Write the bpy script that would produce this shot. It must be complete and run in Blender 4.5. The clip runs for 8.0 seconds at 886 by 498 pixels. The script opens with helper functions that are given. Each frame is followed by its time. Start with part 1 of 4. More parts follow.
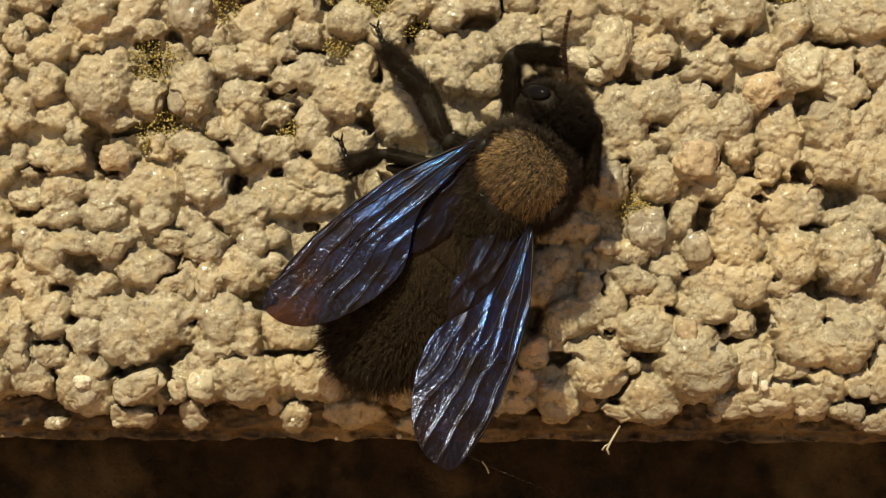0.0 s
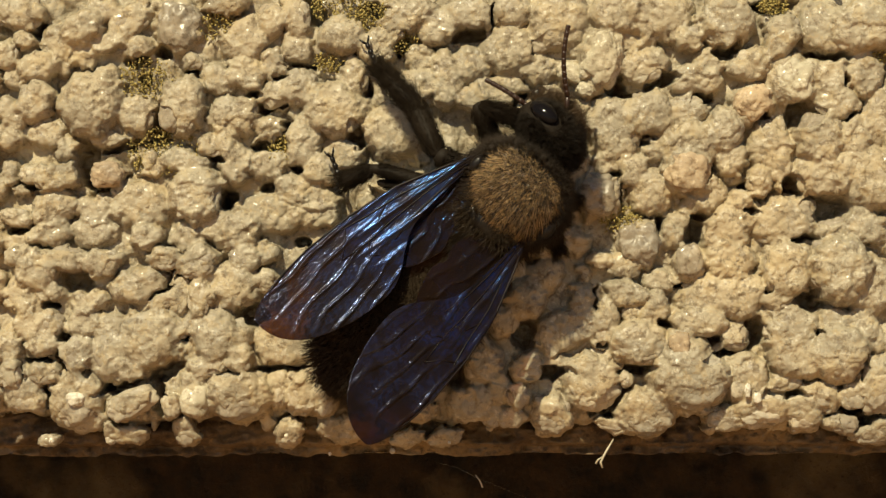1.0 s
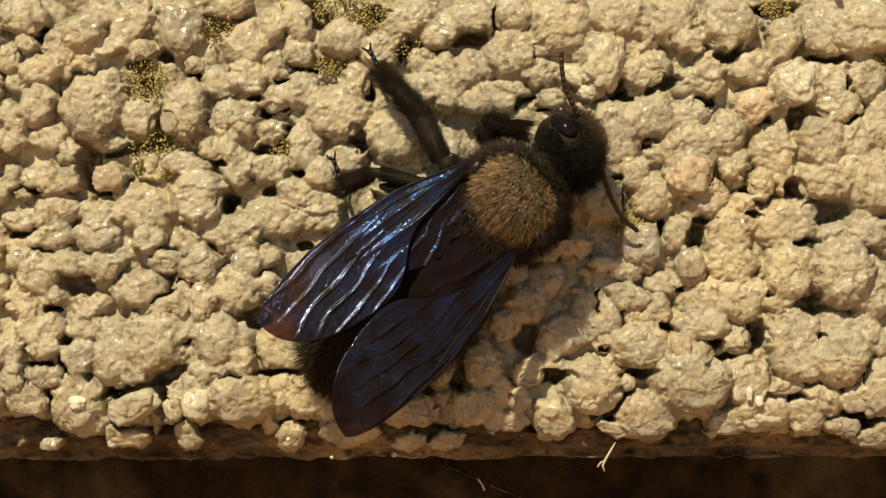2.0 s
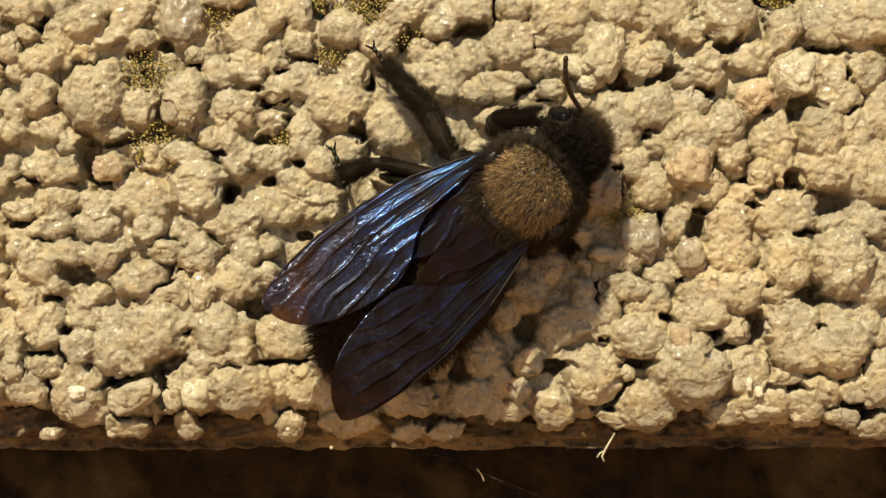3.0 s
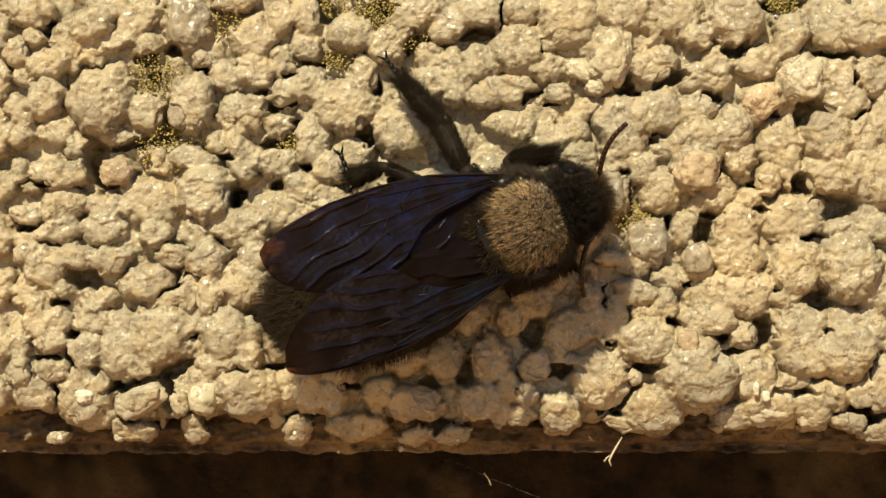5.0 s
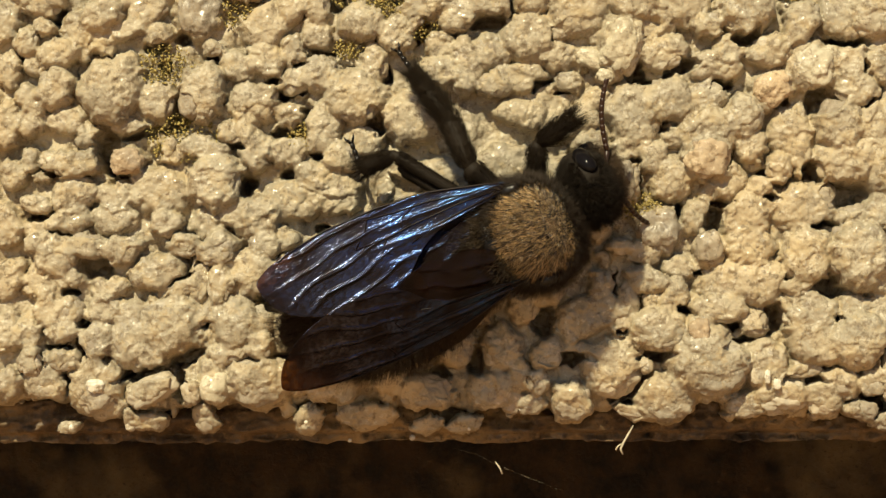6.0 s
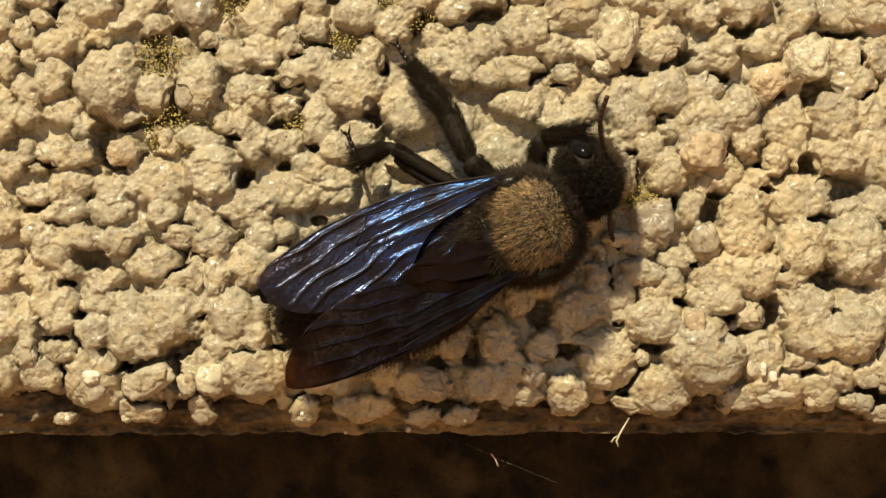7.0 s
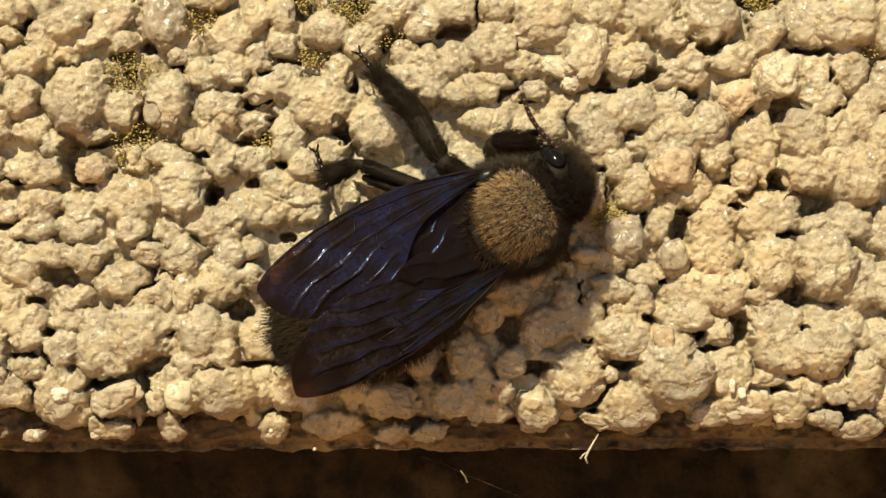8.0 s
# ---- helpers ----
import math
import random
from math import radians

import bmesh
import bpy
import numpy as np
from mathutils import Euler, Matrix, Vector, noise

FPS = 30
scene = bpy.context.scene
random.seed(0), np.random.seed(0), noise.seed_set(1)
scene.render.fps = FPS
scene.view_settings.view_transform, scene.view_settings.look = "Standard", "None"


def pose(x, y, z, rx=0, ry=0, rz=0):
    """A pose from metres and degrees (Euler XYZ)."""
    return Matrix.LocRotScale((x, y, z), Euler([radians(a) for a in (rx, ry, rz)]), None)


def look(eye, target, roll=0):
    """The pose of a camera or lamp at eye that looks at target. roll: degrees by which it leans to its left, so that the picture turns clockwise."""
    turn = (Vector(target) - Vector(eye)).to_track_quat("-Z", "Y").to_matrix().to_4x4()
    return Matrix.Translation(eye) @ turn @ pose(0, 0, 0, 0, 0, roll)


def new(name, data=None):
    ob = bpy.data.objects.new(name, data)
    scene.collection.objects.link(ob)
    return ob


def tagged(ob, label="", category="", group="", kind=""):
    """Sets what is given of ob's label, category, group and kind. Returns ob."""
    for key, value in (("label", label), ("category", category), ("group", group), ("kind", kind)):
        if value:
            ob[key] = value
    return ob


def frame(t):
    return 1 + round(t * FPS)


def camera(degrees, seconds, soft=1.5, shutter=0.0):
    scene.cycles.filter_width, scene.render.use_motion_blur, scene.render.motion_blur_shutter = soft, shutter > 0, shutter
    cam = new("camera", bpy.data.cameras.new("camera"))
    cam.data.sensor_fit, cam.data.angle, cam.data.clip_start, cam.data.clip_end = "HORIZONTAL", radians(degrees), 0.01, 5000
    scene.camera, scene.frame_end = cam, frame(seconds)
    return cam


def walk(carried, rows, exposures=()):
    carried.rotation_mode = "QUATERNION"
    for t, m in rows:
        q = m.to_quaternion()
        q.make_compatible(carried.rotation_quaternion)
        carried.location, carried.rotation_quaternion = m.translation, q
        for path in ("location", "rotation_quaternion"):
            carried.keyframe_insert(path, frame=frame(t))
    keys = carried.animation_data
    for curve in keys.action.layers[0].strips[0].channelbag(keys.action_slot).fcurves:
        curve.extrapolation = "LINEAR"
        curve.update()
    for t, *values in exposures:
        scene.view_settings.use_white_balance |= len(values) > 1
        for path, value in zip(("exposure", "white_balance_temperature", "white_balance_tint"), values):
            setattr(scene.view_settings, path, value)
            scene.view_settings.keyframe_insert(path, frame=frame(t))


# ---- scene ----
cam = camera(19.98, 8.0, soft=1.4, shutter=0.3)
MM = 0.001
FRONT = 1.2      # mm by which the stones' mean face stands before the wall's base plane
DIST = 178.0     # mm from that face to the lens


def mm(x, y, z):
    return Vector((x * MM, y * MM, z * MM))


# seconds, sideways and upward drift in mm, roll: a hand-held macro lens
DRIFT = ((0, -0.69, -1.15, 0.32), (0.5, -0.82, -0.85, 0.10), (1, -0.12, -0.12, -0.10), (1.5, -0.55, 0.07, -0.19),
         (1.7, -0.46, 0.32, -0.17), (2.8, 0.08, -0.76, -0.08), (3, -0.24, -0.57, -0.06), (3.5, 0.0, 0.0, 0.0),
         (4, -0.17, 0.20, 0.06), (4.5, -0.44, 0.22, 0.06), (4.7, -0.62, -0.06, 0.03), (5.8, -1.04, -0.52, -0.11),
         (6, -1.53, -1.07, -0.14), (6.5, -1.61, -1.57, -0.10), (7, -1.26, -1.65, -0.04), (7.5, -0.92, -0.92, -0.04),
         (8, 0.96, -0.46, -0.09))
walk(cam, [(t, look(mm(x, -FRONT - DIST, z), mm(x, 0, z), r)) for t, x, z, r in DRIFT],
     exposures=[(t, e + 0.03, 6440, 5) for t, e in ((0, 0.43), (1.5, 0.48), (3, 0.63), (3.5, 0.66), (4, 0.76), (4.5, 0.74), (6.5, 0.61), (7.5, 0.75), (8, 0.82))])

# ---- daylight: a low warm sun from the upper left, before the wall ----
SUN_FROM = Vector((-0.23, -0.67, 0.705)).normalized()
world = bpy.data.worlds.new("world")
scene.world = world
world.use_nodes = True
wn = world.node_tree
sky = wn.nodes.new("ShaderNodeTexSky")
sky.sky_type, sky.sun_disc = "NISHITA", False
sky.sun_elevation = math.asin(SUN_FROM.z)
sky.sun_rotation = math.atan2(SUN_FROM.x, SUN_FROM.y)
wn.links.new(sky.outputs[0], wn.nodes["Background"].inputs[0])
wn.nodes["Background"].inputs[1].default_value = 0.055
sun = new("sun", bpy.data.lights.new("sun", "SUN"))
sun.data.energy, sun.data.angle, sun.data.color = 5.0, radians(0.8), (1.0, 0.868, 0.59)
sun.matrix_world = look(SUN_FROM, (0, 0, 0))


# ---- materials ----
def material(name, base, rough, metal=0.0):
    m = bpy.data.materials.new(name)
    m.use_nodes = True
    b = m.node_tree.nodes["Principled BSDF"]
    b.inputs["Base Color"].default_value = (*base, 1)
    b.inputs["Roughness"].default_value = rough
    b.inputs["Metallic"].default_value = metal
    return m, m.node_tree, b


def node(nt, kind, **sockets):
    n = nt.nodes.new(kind)
    for key, value in sockets.items():
        n.inputs[key.replace("_", " ")].default_value = value
    return n


def mixed(nt, fac, a, b):
    """Colour mix of a and b (tuples or sockets) by the socket fac."""
    n = nt.nodes.new("ShaderNodeMix")
    n.data_type = "RGBA"
    nt.links.new(fac, n.inputs[0])
    for i, v in ((6, a), (7, b)):
        if isinstance(v, tuple):
            n.inputs[i].default_value = (*v, 1)
        else:
            nt.links.new(v, n.inputs[i])
    return n.outputs[2]


def ramp(nt, fac, lo, hi, a=0.0, b=1.0):
    n = node(nt, "ShaderNodeMapRange", From_Min=lo, From_Max=hi, To_Min=a, To_Max=b)
    nt.links.new(fac, n.inputs[0])
    return n.outputs[0]


def noise_tex(nt, where, scale, detail=4.0, rough=0.6):
    n = node(nt, "ShaderNodeTexNoise", Scale=scale, Detail=detail, Roughness=rough)
    nt.links.new(where, n.inputs["Vector"])
    return n.outputs["Fac"]


def relief(nt, bsdf, layers):
    """Stacked bumps: (height socket, depth in metres, strength)."""
    last = None
    for height, depth, strength in layers:
        n = node(nt, "ShaderNodeBump", Strength=strength, Distance=depth)
        nt.links.new(height, n.inputs["Height"])
        if last:
            nt.links.new(last, n.inputs["Normal"])
        last = n.outputs[0]
    nt.links.new(last, bsdf.inputs["Normal"])


def cement(name, dark, light, pale, per_object=False, gloss=0.42, grain=1.0, sheen=0.36, gold=0.0, pit=0.8):
    m, nt, b = material(name, light, 0.75)
    where = nt.nodes.new("ShaderNodeNewGeometry").outputs["Position"]
    col = mixed(nt, ramp(nt, noise_tex(nt, where, 300, 6, 0.7), 0.38, 0.62), dark, light)
    stain = noise_tex(nt, where, 170, 6, 0.7)
    col = mixed(nt, ramp(nt, stain, 0.44, 0.34, 0, 0.55), col, tuple(c * 0.5 for c in dark))
    warm = noise_tex(nt, where, 75, 3)
    col = mixed(nt, ramp(nt, warm, 0.50, 0.68, 0, 0.35), col, (0.42, 0.30, 0.15))
    ochre = noise_tex(nt, where, 260, 5, 0.65)
    col = mixed(nt, ramp(nt, ochre, 0.50, 0.62, 0, gold), col, (0.36, 0.27, 0.145))
    fleck = noise_tex(nt, where, 850, 4, 0.7)
    col = mixed(nt, ramp(nt, fleck, 0.53, 0.60, 0, gold * 1.3), col, (0.33, 0.245, 0.125))
    knob = node(nt, "ShaderNodeTexVoronoi", Scale=820)
    nt.links.new(where, knob.inputs["Vector"])
    pimple = ramp(nt, knob.outputs["Distance"], 0.05, 0.40, 1, 0)
    flake = ramp(nt, noise_tex(nt, where, 520, 4, 0.55), 0.47, 0.53)
    grit = noise_tex(nt, where, 1900, 4, 0.75)
    col = mixed(nt, ramp(nt, grit, 0.56, 0.66, 0, 0.8), col, pale)
    pits = noise_tex(nt, where, 1300, 4, 0.75)
    col = mixed(nt, ramp(nt, pits, 0.36, 0.47, pit, 0), col, (dark[0] * 0.5, dark[1] * 0.42, dark[2] * 0.34))
    if per_object:
        rnd = nt.nodes.new("ShaderNodeObjectInfo").outputs["Random"]
        col = mixed(nt, ramp(nt, rnd, 0.45, 1.0, 0, 0.75), col, (0.20, 0.16, 0.112))
        col = mixed(nt, ramp(nt, rnd, 0.30, 0.0, 0, 0.5), col, (0.42, 0.362, 0.272))
    nt.links.new(col, b.inputs["Base Color"])
    nt.links.new(ramp(nt, noise_tex(nt, where, 900, 3), 0.36, 0.60, gloss, gloss + 0.4), b.inputs["Roughness"])
    b.inputs["Specular IOR Level"].default_value = 0.5
    nt.links.new(ramp(nt, noise_tex(nt, where, 1400, 4, 0.7), 0.54, 0.63, 0, sheen * 1.7), b.inputs["Coat Weight"])
    b.inputs["Coat Roughness"].default_value = 0.17
    relief(nt, b, [(noise_tex(nt, where, 420, 5, 0.65), 0.00010 * grain, 0.6), (flake, 0.00006 * grain, 0.6), (pimple, 0.00004 * grain, 0.5), (grit, 0.0002 * grain, 0.5),
                   (noise_tex(nt, where, 5200, 3, 0.7), 0.00006 * grain, 0.4)])
    return m


CEMENT = cement("painted_cement", (0.22, 0.184, 0.126), (0.312, 0.266, 0.187), (0.42, 0.37, 0.28), gold=0.32)
STONE = cement("painted_stone", (0.22, 0.19, 0.14), (0.312, 0.272, 0.204), (0.43, 0.38, 0.29), True, gold=0.3)
PALE = cement("pale_lime_stone", (0.30, 0.26, 0.18), (0.42, 0.37, 0.27), (0.60, 0.54, 0.42), False, 0.5, 0.7)
GREY = cement("glossy_grey_pebble", (0.16, 0.135, 0.10), (0.235, 0.20, 0.15), (0.32, 0.28, 0.22), False, 0.26, 0.5)
RUST = cement("rusty_pebble", (0.26, 0.195, 0.125), (0.38, 0.285, 0.18), (0.48, 0.38, 0.26), False, 0.5, 0.8)
QUARTZ = cement("white_quartz_chip", (0.42, 0.38, 0.29), (0.55, 0.51, 0.42), (0.72, 0.69, 0.6), False, 0.12, 0.3)
# cement of the lower band: shade and brown dirt put into its colour
SHADED_BAND = cement("shaded_dirty_cement", (0.038, 0.022, 0.009), (0.098, 0.058, 0.022), (0.15, 0.095, 0.04), False, 0.5, 1.0, 0.1)
# unseen ground, its reddish colour made up to throw warm fill on the wall
WARM_BOUNCE = cement("warm_bounce_ground", (0.33, 0.17, 0.075), (0.48, 0.255, 0.112), (0.52, 0.32, 0.15))
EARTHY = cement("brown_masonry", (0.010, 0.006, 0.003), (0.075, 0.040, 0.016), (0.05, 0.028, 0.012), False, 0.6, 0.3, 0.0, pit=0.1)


def plain(name, base, rough, scale=900, depth=0.00005, spec=0.5, vary=0.4):
    m, nt, b = material(name, base, rough)
    where = nt.nodes.new("ShaderNodeTexCoord").outputs["Object"]
    n = noise_tex(nt, where, scale, 4)
    nt.links.new(mixed(nt, n, tuple(c * (1 - vary) for c in base), tuple(c * (1 + vary) for c in base)), b.inputs["Base Color"])
    b.inputs["Specular IOR Level"].default_value = spec
    relief(nt, b, [(n, depth, 0.5)])
    return m


LEG = plain("matt_black_leg", (0.013, 0.0095, 0.0065), 0.6, 3000, 0.00008, 0.07)
CHITIN = plain("black_chitin", (0.006, 0.0045, 0.0035), 0.28, 2600, 0.00006, 0.22)
BRISTLE = plain("brown_black_bristle", (0.012, 0.008, 0.0045), 0.5, 800, 0.00005, 0.06)
TERGITE = plain("punctured_black_chitin", (0.018, 0.012, 0.007), 0.75, 4200, 0.0002, 0.03)
FUR_BROWN = plain("dark_brown_fur", (0.028, 0.018, 0.009), 0.5, 800, 0.00005, 0.2)
EYE = plain("dark_compound_eye", (0.005, 0.004, 0.004), 0.09, 7000, 0.00001, 0.09)
FUR_BLACK = plain("deep_black_fur", (0.013, 0.0092, 0.006), 0.5, 800, 0.00005, 0.12)
FUR_FACE = plain("brown_face_fur", (0.05, 0.03, 0.014), 0.45, 800, 0.00005, 0.2)
FUR_DARK = plain("black_fur", (0.017, 0.011, 0.0065), 0.5, 800, 0.00005, 0.14)


def tufted_fur():
    m, nt, b = material("brown_gold_fur", (0.2, 0.13, 0.06), 0.22)
    lot = nt.nodes.new("ShaderNodeNewGeometry").outputs["Random Per Island"]
    where = nt.nodes.new("ShaderNodeTexCoord").outputs["Object"]
    col = mixed(nt, ramp(nt, lot, 0.30, 1.0), (0.024, 0.016, 0.008), (0.50, 0.31, 0.12))
    col = mixed(nt, ramp(nt, noise_tex(nt, where, 500, 3), 0.35, 0.6, 0.5, 0), col, (0.05, 0.032, 0.016))
    nt.links.new(col, b.inputs["Base Color"])
    b.inputs["Specular IOR Level"].default_value = 0.9
    return m


FUR_GOLD = tufted_fur()
HIDE = plain("dark_brown_hide", (0.05, 0.034, 0.018), 0.7, 1500)
HORN = plain("rusty_antenna_chitin", (0.022, 0.010, 0.006), 0.35, 3000, 0.00004, 0.25)
VEIN = plain("wing_vein_chitin", (0.010, 0.006, 0.005), 0.4, 2500, 0.00003, 0.12)
MOSS = plain("dry_yellow_moss", (0.28, 0.215, 0.065), 0.9, 2500, 0.0001)
SILK = plain("pale_silk_thread", (0.36, 0.31, 0.22), 0.5, 1500)


def wing_film(name, base, gloss, thin0, thin1):
    """Smoky membrane: dark brown body, thin-film gloss from blue at the base to violet at the tip."""
    m, nt, b = material(name, base, 0.45)
    where = nt.nodes.new("ShaderNodeTexCoord").outputs["Object"]
    axis = nt.nodes.new("ShaderNodeSeparateXYZ")
    nt.links.new(where, axis.inputs[0])
    patch = noise_tex(nt, where, 420, 3)
    tint = mixed(nt, ramp(nt, axis.outputs[0], 0.003, 0.010), (0.022, 0.08, 0.22), (0.032, 0.072, 0.22))
    tint = mixed(nt, ramp(nt, axis.outputs[0], 0.009, 0.014), tint, (0.08, 0.10, 0.18))
    tint = mixed(nt, ramp(nt, patch, 0.40, 0.60, 0.9, 0.0), tint, (0.008, 0.008, 0.012))
    grain = noise_tex(nt, where, 3600, 3, 0.7)
    tint = mixed(nt, ramp(nt, grain, 0.44, 0.57, 0.8, 0.0), tint, (0.016, 0.014, 0.016))
    b.inputs["Specular IOR Level"].default_value = 0.04
    film = node(nt, "ShaderNodeBsdfGlossy", Roughness=0.16)
    nt.links.new(tint, film.inputs["Color"])
    relief(nt, b, [(noise_tex(nt, where, 900, 3), 0.00006, 0.5), (grain, 0.00005, 0.9)])
    nt.links.new(b.inputs["Normal"].links[0].from_socket, film.inputs["Normal"])
    shine = nt.nodes.new("ShaderNodeMixShader")
    shine.inputs[0].default_value = gloss
    nt.links.new(b.outputs[0], shine.inputs[1])
    nt.links.new(film.outputs[0], shine.inputs[2])
    clear = node(nt, "ShaderNodeBsdfTransparent", Color=(0.80, 0.50, 0.27, 1))
    split = nt.nodes.new("ShaderNodeMixShader")
    nt.links.new(ramp(nt, axis.outputs[0], 0.0125, 0.0185, thin0, thin1), split.inputs[0])
    nt.links.new(shine.outputs[0], split.inputs[1])
    nt.links.new(clear.outputs[0], split.inputs[2])
    nt.links.new(split.outputs[0], nt.nodes["Material Output"].inputs[0])
    return m


WING = wing_film("smoky_violet_wing_film", (0.017, 0.0105, 0.007), 0.55, 0.11, 0.40)
HINDWING = wing_film("thin_brown_wing_film", (0.014, 0.009, 0.006), 0.25, 0.5, 0.52)


# ---- mesh helpers ----
def part(name, bm, mat, parent=None, label=""):
    me = bpy.data.meshes.new(name)
    bm.to_mesh(me)
    bm.free()
    return placed(name, me, mat, parent, label)


def placed(name, me, mat, parent=None, label=""):
    if not me.materials:
        me.materials.append(mat)
    for p in me.polygons:
        p.use_smooth = True
    ob = new(name, me)
    ob.parent = parent
    return tagged(ob, label)


def from_arrays(name, verts, faces):
    me = bpy.data.meshes.new(name)
    me.from_pydata([tuple(v) for v in np.asarray(verts) * MM], [], faces)
    me.update()
    return me


def lattice(x, z, seed):
    """Smooth value noise, 0 to 1, on numpy arrays."""
    table = np.random.RandomState(seed).rand(256, 256)
    i, j = np.floor(x).astype(int), np.floor(z).astype(int)
    u, v = x - i, z - j
    u, v = u * u * (3 - 2 * u), v * v * (3 - 2 * v)
    g = lambda a, b: table[a % 256, b % 256]
    return (g(i, j) * (1 - u) + g(i + 1, j) * u) * (1 - v) + (g(i, j + 1) * (1 - u) + g(i + 1, j + 1) * u) * v


def fbm(x, z, seed, octaves=4, gain=0.5):
    total, amp = 0, 1
    for k in range(octaves):
        total = total + amp * (lattice(x * 2 ** k + 31.7 * k, z * 2 ** k + 11.3 * k, seed + k) - 0.5)
        amp *= gain
    return total


def cells(x, z, seed):
    """Distance to the nearest of jittered grid points, in cells."""
    table = np.random.RandomState(seed).rand(2, 256, 256)
    i, j = np.floor(x).astype(int), np.floor(z).astype(int)
    best = np.full(x.shape, 9.0)
    for a in (-1, 0, 1):
        for b in (-1, 0, 1):
            jx, jz = table[0, (i + a) % 256, (j + b) % 256], table[1, (i + a) % 256, (j + b) % 256]
            best = np.minimum(best, (i + a + jx - x) ** 2 + (j + b + jz - z) ** 2)
    return np.sqrt(best)


def blob(bm, centre, radii, turn=None, seg=24, rings=16, rough=0.0, seed=0):
    """An ellipsoid in mm with uneven skin, added to bm."""
    made = bmesh.ops.create_uvsphere(bm, u_segments=seg, v_segments=rings, radius=1.0)["verts"]
    m = (turn or Matrix()).to_4x4()
    for v in made:
        n = 1 + rough * noise.noise(v.co * 2.3 + Vector((seed, 0, 0)))
        v.co = (m @ Vector((v.co.x * radii[0] * n, v.co.y * radii[1] * n, v.co.z * radii[2] * n)) + Vector(centre)) * MM
    return bm


def tube(bm, points, radii, sides=8):
    """A round tapered tube through points in mm, with closed ends."""
    pts = [Vector(p) for p in points]
    rings = []
    for i, p in enumerate(pts):
        d = (pts[min(i + 1, len(pts) - 1)] - pts[max(i - 1, 0)]).normalized()
        a = d.orthogonal().normalized() if i == 0 else (side - d * side.dot(d)).normalized()
        side, b = a, d.cross(a)
        rings.append([bm.verts.new((p + (a * math.cos(w) + b * math.sin(w)) * radii[i]) * MM)
                      for w in (2 * math.pi * k / sides for k in range(sides))])
    for r, s in zip(rings, rings[1:]):
        for k in range(sides):
            bm.faces.new((r[k], r[(k + 1) % sides], s[(k + 1) % sides], s[k]))
    bm.faces.new(rings[0][::-1])
    bm.faces.new(rings[-1])
    return bm


def hairs(name, roots, ways, length, thick, mat, parent, bend, seed, label=""):
    """Tapered three-sided hairs in mm: roots and directions (n x 3), with a common bend."""
    r = np.random.RandomState(seed)
    n = len(roots)
    tuft = np.sin(roots * 7.1 + 1.3) * np.sin(roots[:, ::-1] * 5.3)
    ways = ways + r.normal(0, 0.24, (n, 3)) + 0.25 * tuft
    ways /= np.linalg.norm(ways, axis=1)[:, None]
    ln = (length * r.uniform(0.55, 1.15, n))[:, None]
    side = np.cross(ways, r.normal(0, 1, (n, 3)))
    side /= np.linalg.norm(side, axis=1)[:, None]
    other = np.cross(ways, side)
    mid = roots + ways * ln * 0.55 + np.asarray(bend) * ln * 0.12
    tip = roots + ways * ln + np.asarray(bend) * ln * 0.45
    verts = np.empty((n, 7, 3))
    for k in range(3):
        w = 2 * math.pi * k / 3
        off = (side * math.cos(w) + other * math.sin(w)) * thick
        verts[:, k], verts[:, 3 + k] = roots + off, mid + off * 0.75
    verts[:, 6] = tip
    one = [(0, 1, 4, 3), (1, 2, 5, 4), (2, 0, 3, 5), (3, 4, 6), (4, 5, 6), (5, 3, 6)]
    faces = [tuple(7 * i + q for q in f) for i in range(n) for f in one]
    ob = placed(name, from_arrays(name, verts.reshape(-1, 3), faces), mat, parent, label)
    return tagged(ob, kind="stuff")


def on_ellipsoid(n, centre, radii, seed, keep=lambda d: d[:, 2] > -0.3):
    """Roots and outward ways of n points spread over an ellipsoid, where keep() holds."""
    r = np.random.RandomState(seed)
    d = r.normal(0, 1, (n * 4, 3))
    d /= np.linalg.norm(d, axis=1)[:, None]
    d = d[keep(d)][:n]
    way = d / np.asarray(radii)
    return np.asarray(centre) + d * np.asarray(radii) * 0.97, way / np.linalg.norm(way, axis=1)[:, None]


# ---- the wall: roughcast of painted stones, ending in a drip edge ----
EDGE = -15.0                     # mm, the wall's lower edge
STONES = []                      # x, z, half width, half height, tilt, proud, material
LUMPS = []                       # cement lumps without a stone of their own: x, z, half width, half height, tilt, proud
GAPS = []                        # deep open joints: x, z, half width, half height, tilt


def stone(x, z, a, b, tilt=0, mat=None):
    r = random.Random(len(STONES) * 7 + 3)
    p = min(2.0, 0.75 + 0.52 * min(a, b)) * r.uniform(0.65, 1.3)
    if mat in (QUARTZ, RUST) and min(a, b) < 1:      # a chip or pebble that sits on the others
        p = 1.7 if mat is QUARTZ else 2.2
    elif mat:
        p = 1.15 * p + 0.25
    STONES.append((x, z, a, b, radians(tilt) if tilt else r.uniform(-0.25, 0.25), p, mat or STONE))


def lump(x, z, a, b, tilt=0):
    r = random.Random(len(LUMPS) * 11 + 5)
    LUMPS.append((x, z, a, b, radians(tilt) if tilt else r.uniform(-0.3, 0.3), min(1.5, 0.45 + 0.5 * min(a, b)) * r.uniform(0.7, 1.15)))


def gap(x, z, a, b, tilt=0):
    grow = 1.2 if a * b > 0.25 else 0.9
    GAPS.append((x, z, a * grow, b * grow, radians(tilt)))


